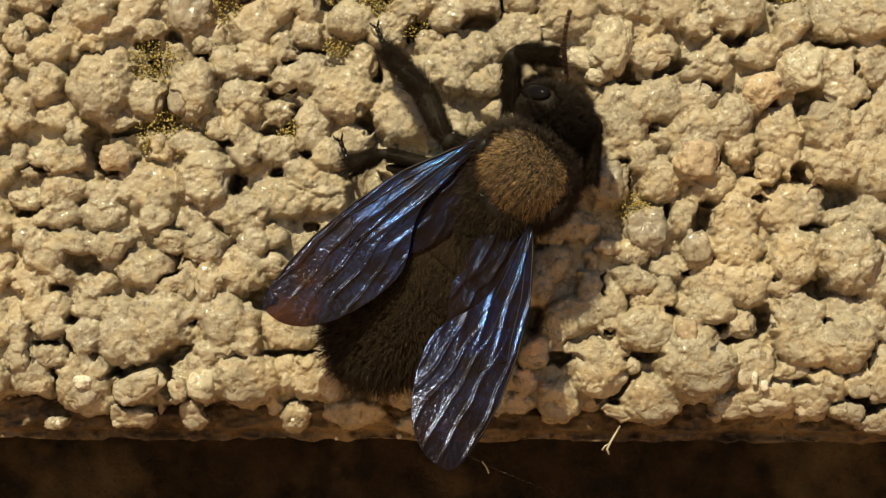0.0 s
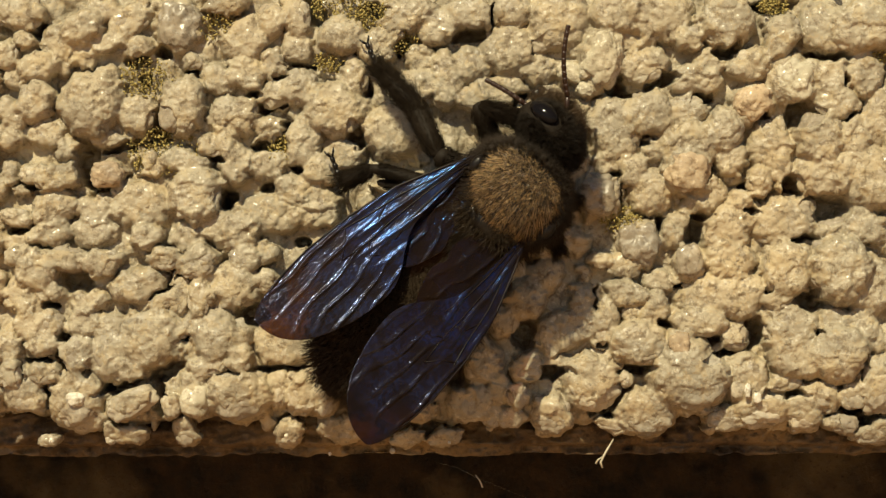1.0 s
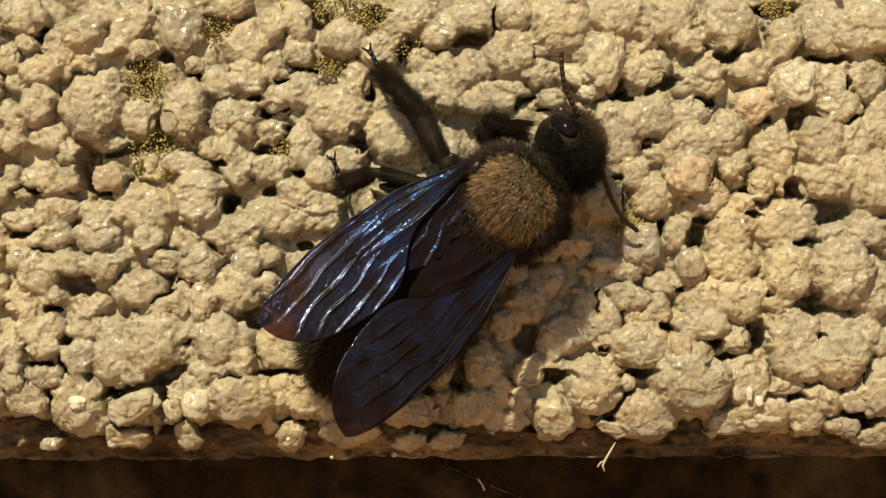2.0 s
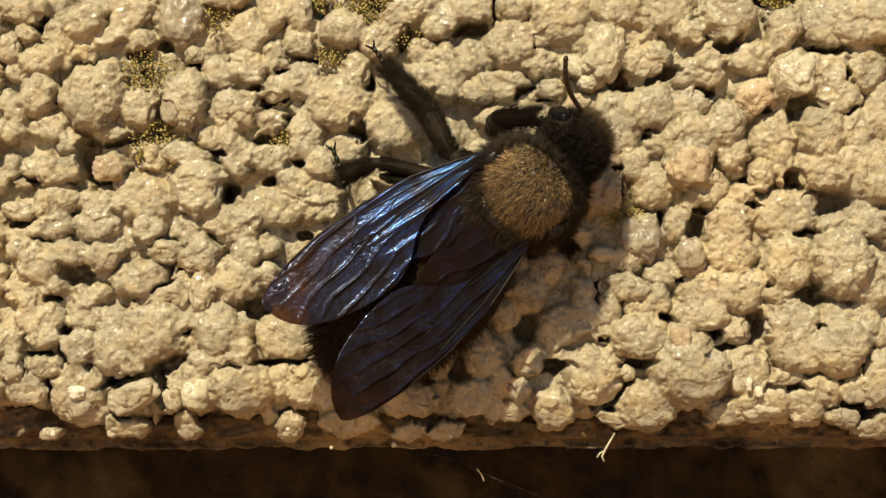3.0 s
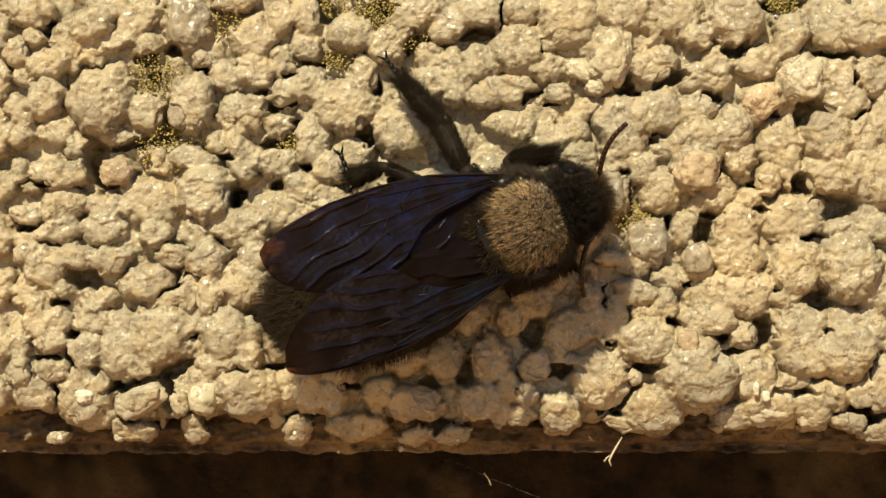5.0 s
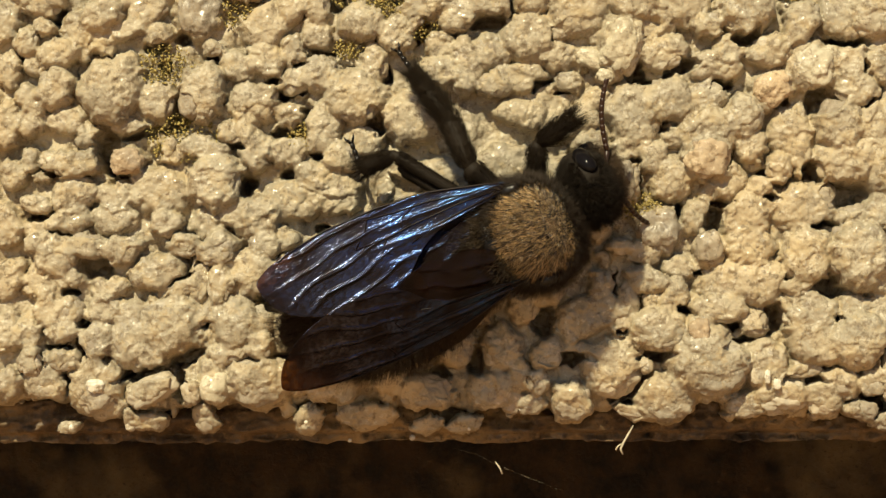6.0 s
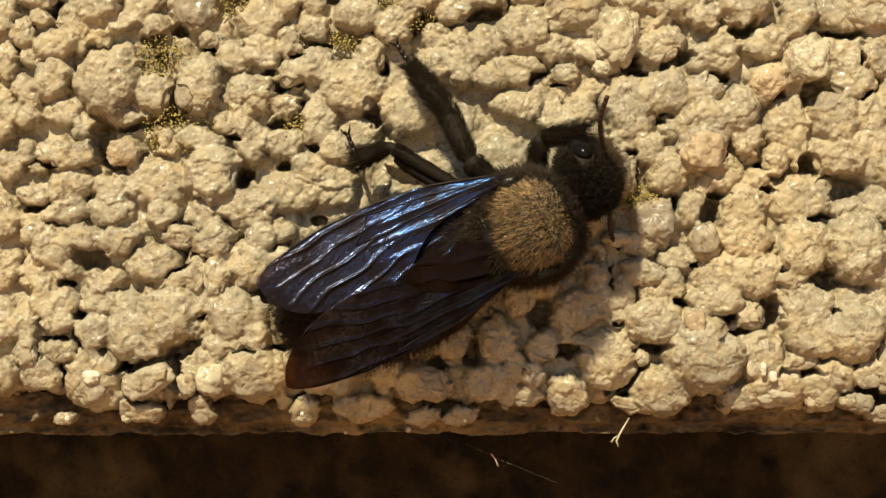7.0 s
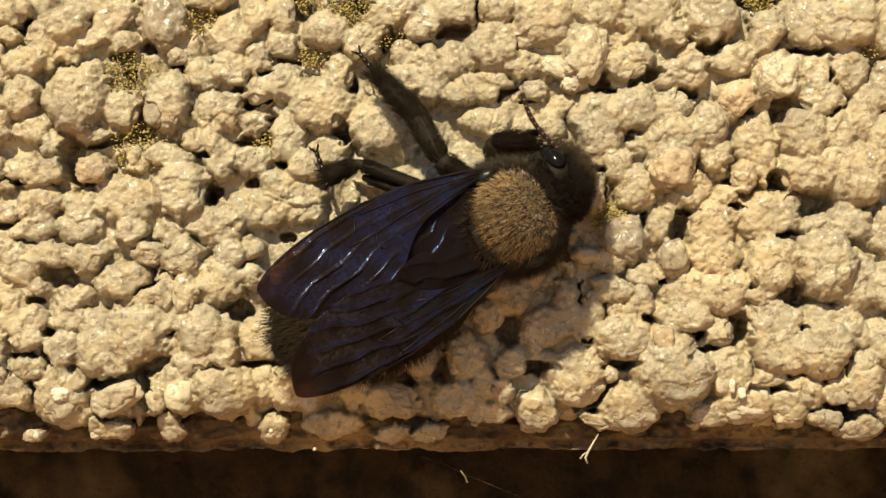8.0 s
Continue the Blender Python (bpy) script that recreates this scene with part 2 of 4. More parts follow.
stone(-30.2, 16.8, 1.8, 1.4); stone(-29.8, 14.8, 0.72, 0.6); stone(-31.0, 13.6, 0.96, 1); stone(-28.8, 12.8, 1.4, 1)
stone(-30.6, 12.0, 0.72, 0.72); stone(-29.0, 10.4, 1.4, 1.4); stone(-27.4, 14.6, 1.4, 1.2); stone(-25.8, 15.6, 1.5, 1.1, 30)
stone(-24.4, 16.8, 1.3, 0.88); stone(-22.4, 16.0, 1.7, 1.1, 35); stone(-25.4, 14.0, 0.88, 0.48); stone(-21.8, 14.2, 0.96, 0.72)
stone(-18.8, 15.7, 1.8, 2, mat=GREY); stone(-17.8, 13.2, 0.8, 0.64); stone(-25.0, 10.2, 2.2, 2.3, -15); stone(-21.8, 9.6, 1.3, 1.5)
stone(-18.7, 9.9, 1.5, 2.1, -8); stone(-16.4, 7.2, 1.1, 0.8); stone(-20.8, 6.4, 0.48, 0.56); stone(-23.9, 5.2, 1.3, 1, mat=RUST)
stone(-27.6, 5.0, 1.8, 0.96); stone(-29.4, 5.3, 0.8, 0.64); stone(-30.4, 2.2, 0.96, 0.72); stone(-21.7, 3.0, 2.2, 1.8)
stone(-17.6, 3.6, 1.9, 1.8); stone(-21.2, 0.8, 1, 0.88); stone(-15.4, 17.3, 1.6, 0.72); stone(-12.2, 16.2, 1.1, 1.3)
stone(-10.4, 16.4, 1, 1.4); stone(-10.4, 14.2, 1.1, 1); stone(-12.2, 13.0, 0.88, 1); stone(-7.4, 15.0, 1.6, 1.4)
stone(-6.4, 12.0, 1.1, 1.2); stone(-4.8, 14.2, 1.4, 1.3); stone(-2.6, 16.6, 2.1, 1.1, 20); stone(-3.4, 15.2, 0.64, 0.56)
stone(-1.6, 13.4, 0.96, 0.96); stone(-0.6, 15.6, 1.4, 1.2); stone(-11.8, 11.0, 1.6, 1, 30); stone(-10.2, 11.4, 1.4, 1.4)
stone(-7.7, 9.8, 2.2, 1.9); stone(-14.2, 9.4, 1, 1.3); stone(-10.0, 7.6, 1.1, 1.7, -10); stone(-7.2, 6.6, 1.5, 1.1)
stone(-8.8, 5.6, 1.1, 1); stone(1.8, 16.6, 1.6, 1.1); stone(4.8, 17.0, 1.4, 1.2); stone(4.6, 14.0, 1.9, 1.8)
stone(1.8, 12.9, 1.3, 1.3); stone(0.0, 11.8, 1, 2.1); stone(6.2, 12.8, 1.7, 1); stone(2.0, 10.5, 1.2, 0.88)
stone(7.4, 10.8, 1, 0.8); stone(8.2, 16.1, 2.2, 2.2); stone(7.0, 14.5, 1, 0.8); stone(11.1, 13.4, 1.6, 2.2, -12, mat=PALE)
stone(9.0, 12.4, 1.2, 0.8, mat=PALE); stone(10.0, 11.2, 0.72, 0.56, mat=PALE); stone(12.2, 16.6, 1.8, 1.4); stone(15.0, 16.2, 1.8, 1.6)
stone(14.2, 12.8, 1.6, 1.4); stone(12.0, 8.5, 1.8, 2.4, 10); stone(14.5, 9.5, 1.8, 1.5); stone(10.8, 3.8, 1.7, 1.7, mat=GREY)
stone(14.6, 4.0, 1.5, 1.4); stone(13.8, 0.3, 1.7, 1.8, mat=GREY); stone(8.6, 8.2, 1.1, 1); stone(17.4, 14.8, 1, 0.88)
stone(20.0, 16.0, 1.8, 1.8); stone(17.2, 9.8, 1.4, 1); stone(21.8, 13.0, 1.4, 1.1); stone(23.9, 14.9, 1.2, 1.7, -20)
stone(21.9, 10.3, 1.6, 1.3, 30, mat=RUST); stone(24.8, 11.8, 1.9, 1.8, mat=PALE); stone(27.0, 15.4, 1.8, 1.9); stone(29.6, 15.6, 2.3, 1.9)
stone(29.9, 12.4, 1.3, 1.7); stone(27.7, 10.2, 1.5, 1.3); stone(26.6, 7.8, 1.7, 1.7); stone(29.2, 7.6, 1.1, 1.8)
stone(27.0, 5.2, 2.2, 1.7); stone(30.8, 9.2, 1.3, 2.2); stone(30.6, 4.8, 2, 2.2); stone(19.9, 8.4, 1.4, 1.4)
stone(17.3, 7.3, 2.2, 1.7); stone(17.2, 5.3, 1.7, 1.6, mat=RUST); stone(23.2, 7.2, 1.5, 2); stone(22.2, 4.6, 0.84, 0.96)
stone(21.0, 3.4, 0.72, 0.72); stone(19.9, 1.2, 1.7, 1.5); stone(24.2, 2.0, 2.6, 1.8); stone(27.8, 1.0, 1.5, 1.2)
stone(-30.2, -0.6, 1.1, 0.8); stone(-26.7, -0.8, 1.4, 1); stone(-24.2, -1.0, 1.4, 0.88); stone(-28.0, -3.0, 0.8, 0.48)
stone(-28.2, -5.4, 1.2, 1.1); stone(-28.5, -6.9, 1.2, 0.76); stone(-30.8, -9.1, 0.88, 0.96); stone(-28.6, -9.0, 1.2, 0.84)
stone(-29.9, -10.6, 1.6, 1.1); stone(-20.0, -3.8, 1.1, 0.64, 25); stone(-18.9, -3.2, 0.72, 1.4, -15); stone(-19.8, -0.8, 1.2, 0.88)
stone(-17.4, -1.1, 1.4, 1.3); stone(-17.3, -3.6, 0.88, 1.4); stone(-15.7, -2.7, 1.1, 1); stone(-26.2, -7.6, 1.1, 1.4)
stone(-23.8, -7.2, 1.5, 2.2); stone(-20.9, -6.4, 2.2, 2.1); stone(-19.4, -5.8, 1.3, 0.96); stone(-17.8, -5.4, 0.96, 0.88)
stone(-16.2, -6.3, 1.7, 1.8); stone(-16.6, -8.4, 1.4, 0.8); stone(-26.2, -10.7, 1.8, 2.2); stone(-26.2, -10.7, 0.72, 0.56, mat=QUARTZ)
stone(-22.2, -11.0, 2, 1.1, 28); stone(-19.5, -11.3, 0.68, 0.96); stone(-17.8, -10.9, 1.2, 1.3, mat=PALE); stone(-14.6, -10.5, 2.3, 2)
stone(-22.8, -13.4, 1.3, 0.64); stone(-28.4, -13.8, 0.8, 0.48); stone(-23.9, -13.4, 0.4, 0.72); stone(-18.6, -13.3, 0.72, 1)
stone(-15.2, -6.3, 1.5, 1.4); stone(-14.6, -8.0, 1, 1); stone(-14.8, -2.8, 1.8, 1.6); stone(-12.6, -2.4, 0.72, 0.96)
stone(-14.2, -0.7, 1.2, 0.88); stone(-11.4, -6.8, 2.2, 1.7, -8); stone(-11.8, -10.0, 0.76, 1.3); stone(-10.2, -10.4, 1.3, 1.4)
stone(-8.5, -10.8, 0.88, 1.3); stone(-11.1, -13.2, 0.96, 1.1); stone(-7.0, -13.0, 2, 0.92); stone(-8.1, -8.6, 1.4, 1.3)
stone(-2.8, -11.2, 1.9, 1.3); stone(2.6, -8.0, 1.4, 1.7); stone(1.8, -11.1, 1.7, 1.4); stone(0.0, -13.6, 1.3, 0.64)
stone(-2.6, -13.6, 1.2, 0.56); stone(5.8, -3.6, 1.4, 1.4); stone(4.2, -5.2, 1.2, 1.1); stone(7.2, -2.0, 1.4, 1.2)
stone(-0.6, -8.0, 1.4, 1.4); stone(4.8, -1.6, 1.2, 1.1); stone(8.6, -5.9, 2.6, 1.3, 25); stone(9.8, -3.8, 0.88, 1.1)
stone(5.9, -8.6, 1.1, 1); stone(4.0, -10.0, 0.88, 1); stone(5.1, -10.6, 0.96, 0.96); stone(3.4, -12.0, 0.8, 1)
stone(10.4, -9.5, 2.1, 2.2, 20); stone(7.6, -12.0, 1.4, 1.5, -10); stone(11.4, -5.2, 0.8, 1.8, -12); stone(11.1, -1.0, 0.72, 0.68)
stone(12.6, -1.4, 1.2, 0.88); stone(13.0, -3.2, 1.4, 0.8); stone(13.2, -4.6, 0.64, 0.48); stone(13.7, -6.8, 1.9, 1.7)
stone(12.9, -9.4, 0.56, 0.64); stone(14.3, -11.8, 2.1, 1.7); stone(11.9, -12.8, 1.1, 0.4); stone(4.6, -12.2, 1, 0.72)
stone(16.6, -6.8, 0.88, 0.96, mat=RUST); stone(17.2, -9.2, 2.7, 2.5); stone(18.1, -8.8, 0.96, 0.32, mat=QUARTZ); stone(17.3, -1.0, 1.1, 1.3, mat=GREY)
stone(20.2, -0.8, 1.8, 1.3); stone(18.8, -3.4, 2.1, 1.6); stone(21.1, -3.4, 1.8, 1.7); stone(23.6, -3.8, 0.96, 0.72)
stone(24.2, -1.6, 1.8, 2.1); stone(28.0, -1.5, 2.1, 2.3); stone(30.4, -2.8, 1.8, 2.1); stone(27.6, -5.4, 1.2, 1.3)
stone(18.1, -5.4, 1.7, 1); stone(20.6, -6.4, 1.1, 1.1); stone(24.6, -6.0, 2, 1.7); stone(25.2, -7.8, 2.1, 1.5)
stone(27.9, -7.6, 1.9, 1.8); stone(30.7, -10.0, 1.5, 2.1); stone(24.2, -9.8, 1.3, 0.56); stone(26.8, -10.6, 1.4, 1)
stone(29.1, -10.6, 1.1, 1.1); stone(28.3, -12.6, 1.3, 0.72); stone(21.4, -9.6, 1.5, 1.7); stone(21.4, -10.2, 0.24, 0.56, mat=QUARTZ)
stone(22.1, -10.7, 0.32, 0.44, mat=QUARTZ); stone(22.6, -11.6, 2, 1.4); stone(25.5, -11.8, 1.4, 1.3); stone(20.2, -12.2, 1.7, 1)
stone(30.6, -13.4, 1.5, 0.8); stone(32.6, 15.2, 1.2, 1.8); stone(32.8, 11.2, 1.4, 1.8); stone(32.6, 7.2, 1.2, 1.7)
stone(32.9, 0.8, 1.4, 1.8); stone(32.8, -3.2, 1.4, 1.8); stone(32.6, -7.2, 1.4, 1.6); stone(33.0, -11.8, 1.4, 1.4)
lump(-30.8, 9.6, 1.1, 1.2); lump(-30.9, 7.8, 1, 1); lump(-24.4, 14.6, 1.5, 0.8, 30); lump(-27.0, 13.0, 0.88, 0.8)
lump(-25.8, 13.4, 0.72, 0.56); lump(-24.4, 12.2, 1.2, 0.88); lump(-23.8, 7.6, 1.7, 0.64); lump(-16.2, 12.0, 1.4, 1.2)
lump(-16.0, 9.4, 1, 0.88); lump(-20.4, 5.6, 1, 0.56); lump(-28.2, 8.0, 1.6, 1.1); lump(-26.6, 7.0, 1, 1)
lump(-31.0, 5.4, 0.72, 0.88); lump(-30.2, 4.0, 0.8, 0.56); lump(-27.8, 2.8, 1.8, 1.4); lump(-28.0, 1.0, 1.8, 1)
lump(-30.6, 0.4, 1.4, 0.72); lump(-25.0, 2.8, 1.5, 1.2); lump(-18.4, 6.0, 1.6, 0.96); lump(-24.8, 1.0, 1.6, 1.2)
lump(-18.2, 0.8, 1.6, 1); lump(-16.0, 1.6, 1, 1.6); lump(-14.2, 14.8, 1.9, 1.8); lump(-8.2, 14.1, 1, 0.56)
lump(-1.8, 11.6, 1.8, 1.1); lump(-14.2, 12.4, 1.6, 1.2); lump(-13.6, 11.2, 0.8, 0.56); lump(-15.4, 9.8, 1.1, 1.1)
lump(-12.4, 8.6, 1.2, 0.8); lump(-12.6, 7.6, 1.2, 0.64); lump(-3.6, 8.2, 2.5, 2.2); lump(-15.0, 6.0, 1.4, 1.8)
lump(-15.6, 7.8, 1, 1.2); lump(-12.6, 6.0, 1.8, 1); lump(-9.8, 4.0, 2.8, 1.2); lump(-12.2, 2.4, 2.4, 1.6)
lump(-9.0, 2.4, 1.8, 1.1); lump(-14.4, 1.0, 1.6, 1.8); lump(-3.8, 4.2, 1.4, 0.48); lump(0.2, 16.0, 1.2, 1.4)
lump(3.8, 11.2, 2.1, 1.1); lump(9.4, 14.4, 0.88, 1.2); lump(13.4, 14.6, 1.8, 0.8); lump(11.6, 6.2, 1.1, 0.88)
lump(9.4, 9.6, 1, 0.88); lump(13.4, 5.6, 1.2, 1.4); lump(15.2, 6.8, 1.2, 1); lump(16.0, 0.8, 0.88, 1)
lump(4.0, 8.6, 1.8, 1.2); lump(7.0, 7.6, 1.6, 1.2); lump(16.6, 16.2, 1.4, 1.4); lump(19.0, 13.2, 1.6, 1.2)
lump(18.0, 11.8, 2.2, 1.2); lump(27.6, 12.0, 1.6, 1.4); lump(29.8, 3.0, 1.2, 0.72); lump(15.8, 4.4, 0.8, 1)
lump(20.4, 6.4, 1.4, 1.3); lump(23.8, 5.6, 1, 1.7); lump(18.6, 3.8, 1.7, 1.4); lump(17.6, 2.8, 1.1, 0.8)
lump(21.1, 2.2, 1.6, 1.2); lump(29.8, 1.4, 2, 1.3); lump(16.6, 1.2, 1.2, 1.6); lump(-28.9, -1.6, 1.7, 1.5)
lump(-30.4, -3.2, 1, 1.6); lump(-29.0, -3.6, 0.88, 1.3); lump(-29.8, -5.2, 1, 1.6); lump(-31.0, -7.2, 1, 1.2)
lump(-25.3, -3.6, 1.5, 1.4); lump(-21.8, -2.8, 2.1, 1.6); lump(-16.0, -4.2, 0.96, 0.88); lump(-25.6, -5.4, 1.5, 1.2)
lump(-22.4, -8.6, 1.4, 0.96); lump(-25.4, -12.3, 1.4, 1.1); lump(-17.8, -9.6, 1.2, 0.8); lump(-12.5, -0.4, 0.88, 0.88)
lump(1.0, -4.8, 1.6, 1.6); lump(-3.4, -8.0, 1.6, 1.4); lump(-5.0, -10.4, 1.6, 1.2); lump(7.6, -8.0, 1.6, 0.56)
lump(15.0, -4.4, 1.3, 1.2); lump(15.2, -2.4, 1.2, 1); lump(29.2, -5.6, 1.7, 1.4); lump(22.4, -5.0, 1, 0.48)
lump(30.4, -6.6, 1.4, 1.2); lump(-32.6, 15.2, 1, 1.6); lump(-32.4, 11.6, 1, 1.6); lump(-32.6, 7.6, 1.1, 1.8)
lump(-32.2, 4.2, 0.96, 1.4); lump(-32.6, 0.8, 1.1, 1.6); lump(-32.4, -3.2, 1.1, 1.8); lump(-32.4, -6.8, 1.1, 1.6)
lump(-32.6, -10.6, 1.2, 1.4); lump(-1.0, -0.4, 2.8, 2.4); lump(-5.4, -1.6, 2.4, 2.4); lump(2.6, 0.8, 2.4, 2)
lump(-3.4, -4.8, 2.4, 2); lump(-6.6, -4.8, 2, 1.6); lump(-1.0, 4.0, 2.4, 1.6); lump(3.0, 4.8, 2.4, 1.6)
lump(6.6, 3.6, 2.4, 2); lump(7.0, 0.8, 2, 1.6); lump(9.0, 0.4, 1.6, 1.4); lump(9.0, 6.0, 1.4, 1.4)
gap(-29.0, 15.4, 0.4, 0.48); gap(-25.5, 6.0, 0.48, 1.2); gap(-20.1, 8.5, 0.72, 1.1); gap(-30.4, 1.2, 0.72, 0.32)
gap(-25.5, 4.9, 0.4, 0.72); gap(-15.5, 3.2, 0.32, 0.56); gap(-16.4, 6.4, 0.8, 0.24); gap(-18.0, 12.4, 0.48, 0.32)
gap(-29.2, 4.3, 0.72, 0.24); gap(-22.0, 13.2, 0.8, 0.32); gap(-21.4, 12.0, 0.48, 0.4); gap(-20.0, 13.8, 0.56, 0.4)
gap(-24.6, 4.1, 0.8, 0.24); gap(-22.6, 7.2, 1.6, 0.24, 10); gap(-13.6, 10.9, 0.64, 0.32); gap(-12.4, 10.0, 1, 0.28, 20)
gap(-11.4, 8.6, 0.4, 0.32); gap(-12.4, 7.2, 1, 0.32); gap(-12.7, 4.5, 0.4, 0.48); gap(-10.4, 5.7, 0.48, 0.24)
gap(-8.0, 6.2, 0.16, 0.56, 20); gap(-5.4, 11.6, 0.36, 0.6); gap(-6.3, 8.0, 0.4, 0.8); gap(-9.2, 17.0, 0.56, 0.72)
gap(-5.0, 16.8, 0.88, 0.48); gap(-15.4, 3.4, 0.56, 0.48); gap(-11.8, 12.2, 0.48, 0.24); gap(-10.2, 12.9, 1.2, 0.16)
gap(-3.1, 14.6, 0.32, 0.8); gap(-10.2, 0.4, 0.56, 0.4); gap(3.4, 16.6, 0.16, 0.72); gap(1.6, 15.0, 1.2, 0.28, 12)
gap(6.2, 14.2, 0.2, 0.64); gap(12.0, 11.6, 0.56, 0.72); gap(15.4, 11.8, 1.2, 0.36, 20); gap(12.6, 10.8, 0.96, 0.24)
gap(5.6, 10.8, 0.88, 0.16, 25); gap(7.0, 10.0, 0.6, 0.16); gap(12.3, 13.6, 0.28, 0.32); gap(12.5, 3.8, 0.16, 0.8)
gap(15.2, 1.6, 0.28, 0.8); gap(13.9, 7.8, 0.36, 0.36); gap(11.4, 5.2, 1, 0.2); gap(20.2, 14.0, 0.8, 0.36)
gap(18.4, 10.5, 0.72, 0.32, 25); gap(25.6, 9.4, 1, 0.8); gap(27.0, 13.4, 1, 0.28); gap(28.8, 9.2, 0.4, 0.48)
gap(28.5, 12.0, 0.2, 0.56); gap(27.2, 2.8, 1.4, 0.8); gap(18.6, 5.2, 0.44, 0.56); gap(17.7, 1.0, 0.56, 0.8)
gap(18.2, 2.2, 0.8, 0.2); gap(23.4, 17.2, 1.4, 0.36); gap(24.6, 4.2, 0.64, 0.56); gap(21.2, 4.4, 0.44, 0.28)
gap(22.7, 9.0, 0.48, 0.56); gap(25.4, 0.6, 0.8, 0.2); gap(21.8, 2.6, 0.48, 0.2); gap(-26.2, -2.4, 1, 0.52)
gap(-28.0, -4.0, 0.72, 0.28); gap(-27.2, -6.4, 0.36, 0.48); gap(-27.2, -8.4, 0.28, 0.8); gap(-29.0, -8.0, 0.96, 0.16)
gap(-30.2, -9.1, 0.16, 0.8); gap(-22.8, -10.0, 1.8, 0.28, 12); gap(-24.3, -10.0, 0.48, 0.48); gap(-25.4, -8.8, 0.28, 0.32)
gap(-19.7, -8.8, 1.2, 0.36, 22); gap(-20.3, -10.6, 0.48, 1.1); gap(-18.2, -6.4, 0.28, 0.2); gap(-20.0, -3.2, 1, 0.16, 25)
gap(-18.2, -2.3, 0.8, 0.2); gap(-30.6, -12.4, 1.2, 0.48); gap(-28.3, -10.4, 0.16, 1); gap(-13.8, -4.8, 0.88, 0.56)
gap(-11.4, -8.6, 1.6, 0.2); gap(-15.4, -9.0, 1.2, 0.2); gap(-7.4, -10.0, 0.8, 0.24); gap(10.7, -3.6, 0.16, 0.88)
gap(13.5, -8.8, 1.1, 0.28); gap(11.9, -10.7, 1.4, 0.52, 40); gap(7.4, -8.8, 1.4, 0.4); gap(11.2, -6.9, 0.36, 0.16)
gap(4.6, -10.6, 0.16, 0.48); gap(16.8, -2.6, 0.56, 0.2); gap(15.8, -5.4, 0.48, 0.36); gap(22.0, -6.0, 0.64, 0.8)
gap(20.2, -7.6, 1.4, 0.28, 15); gap(25.9, -3.9, 0.72, 0.56); gap(22.9, -3.0, 0.36, 0.36); gap(26.7, -6.4, 0.28, 0.32)
gap(24.3, -10.6, 1.4, 0.28); gap(29.7, -8.8, 0.2, 0.8); gap(29.2, -11.9, 0.72, 0.88); gap(17.9, -12.4, 0.8, 0.36)
gap(19.2, -6.6, 0.56, 0.28); gap(30.4, -12.0, 1, 0.28); gap(5.8, -6.4, 0.64, 0.88); gap(0.6, -8.8, 0.56, 0.88)
gap(-1.8, -10.4, 0.64, 0.8)



def tuck(z):
    """How far the face curves back, in mm, towards the drip edge."""
    return 0.05 * np.maximum(0, -8.0 - np.asarray(z)) ** 2


def smooth_max(a, b, k):
    h = np.maximum(k - np.abs(a - b), 0) / k
    return np.maximum(a, b) + h * h * k / 4


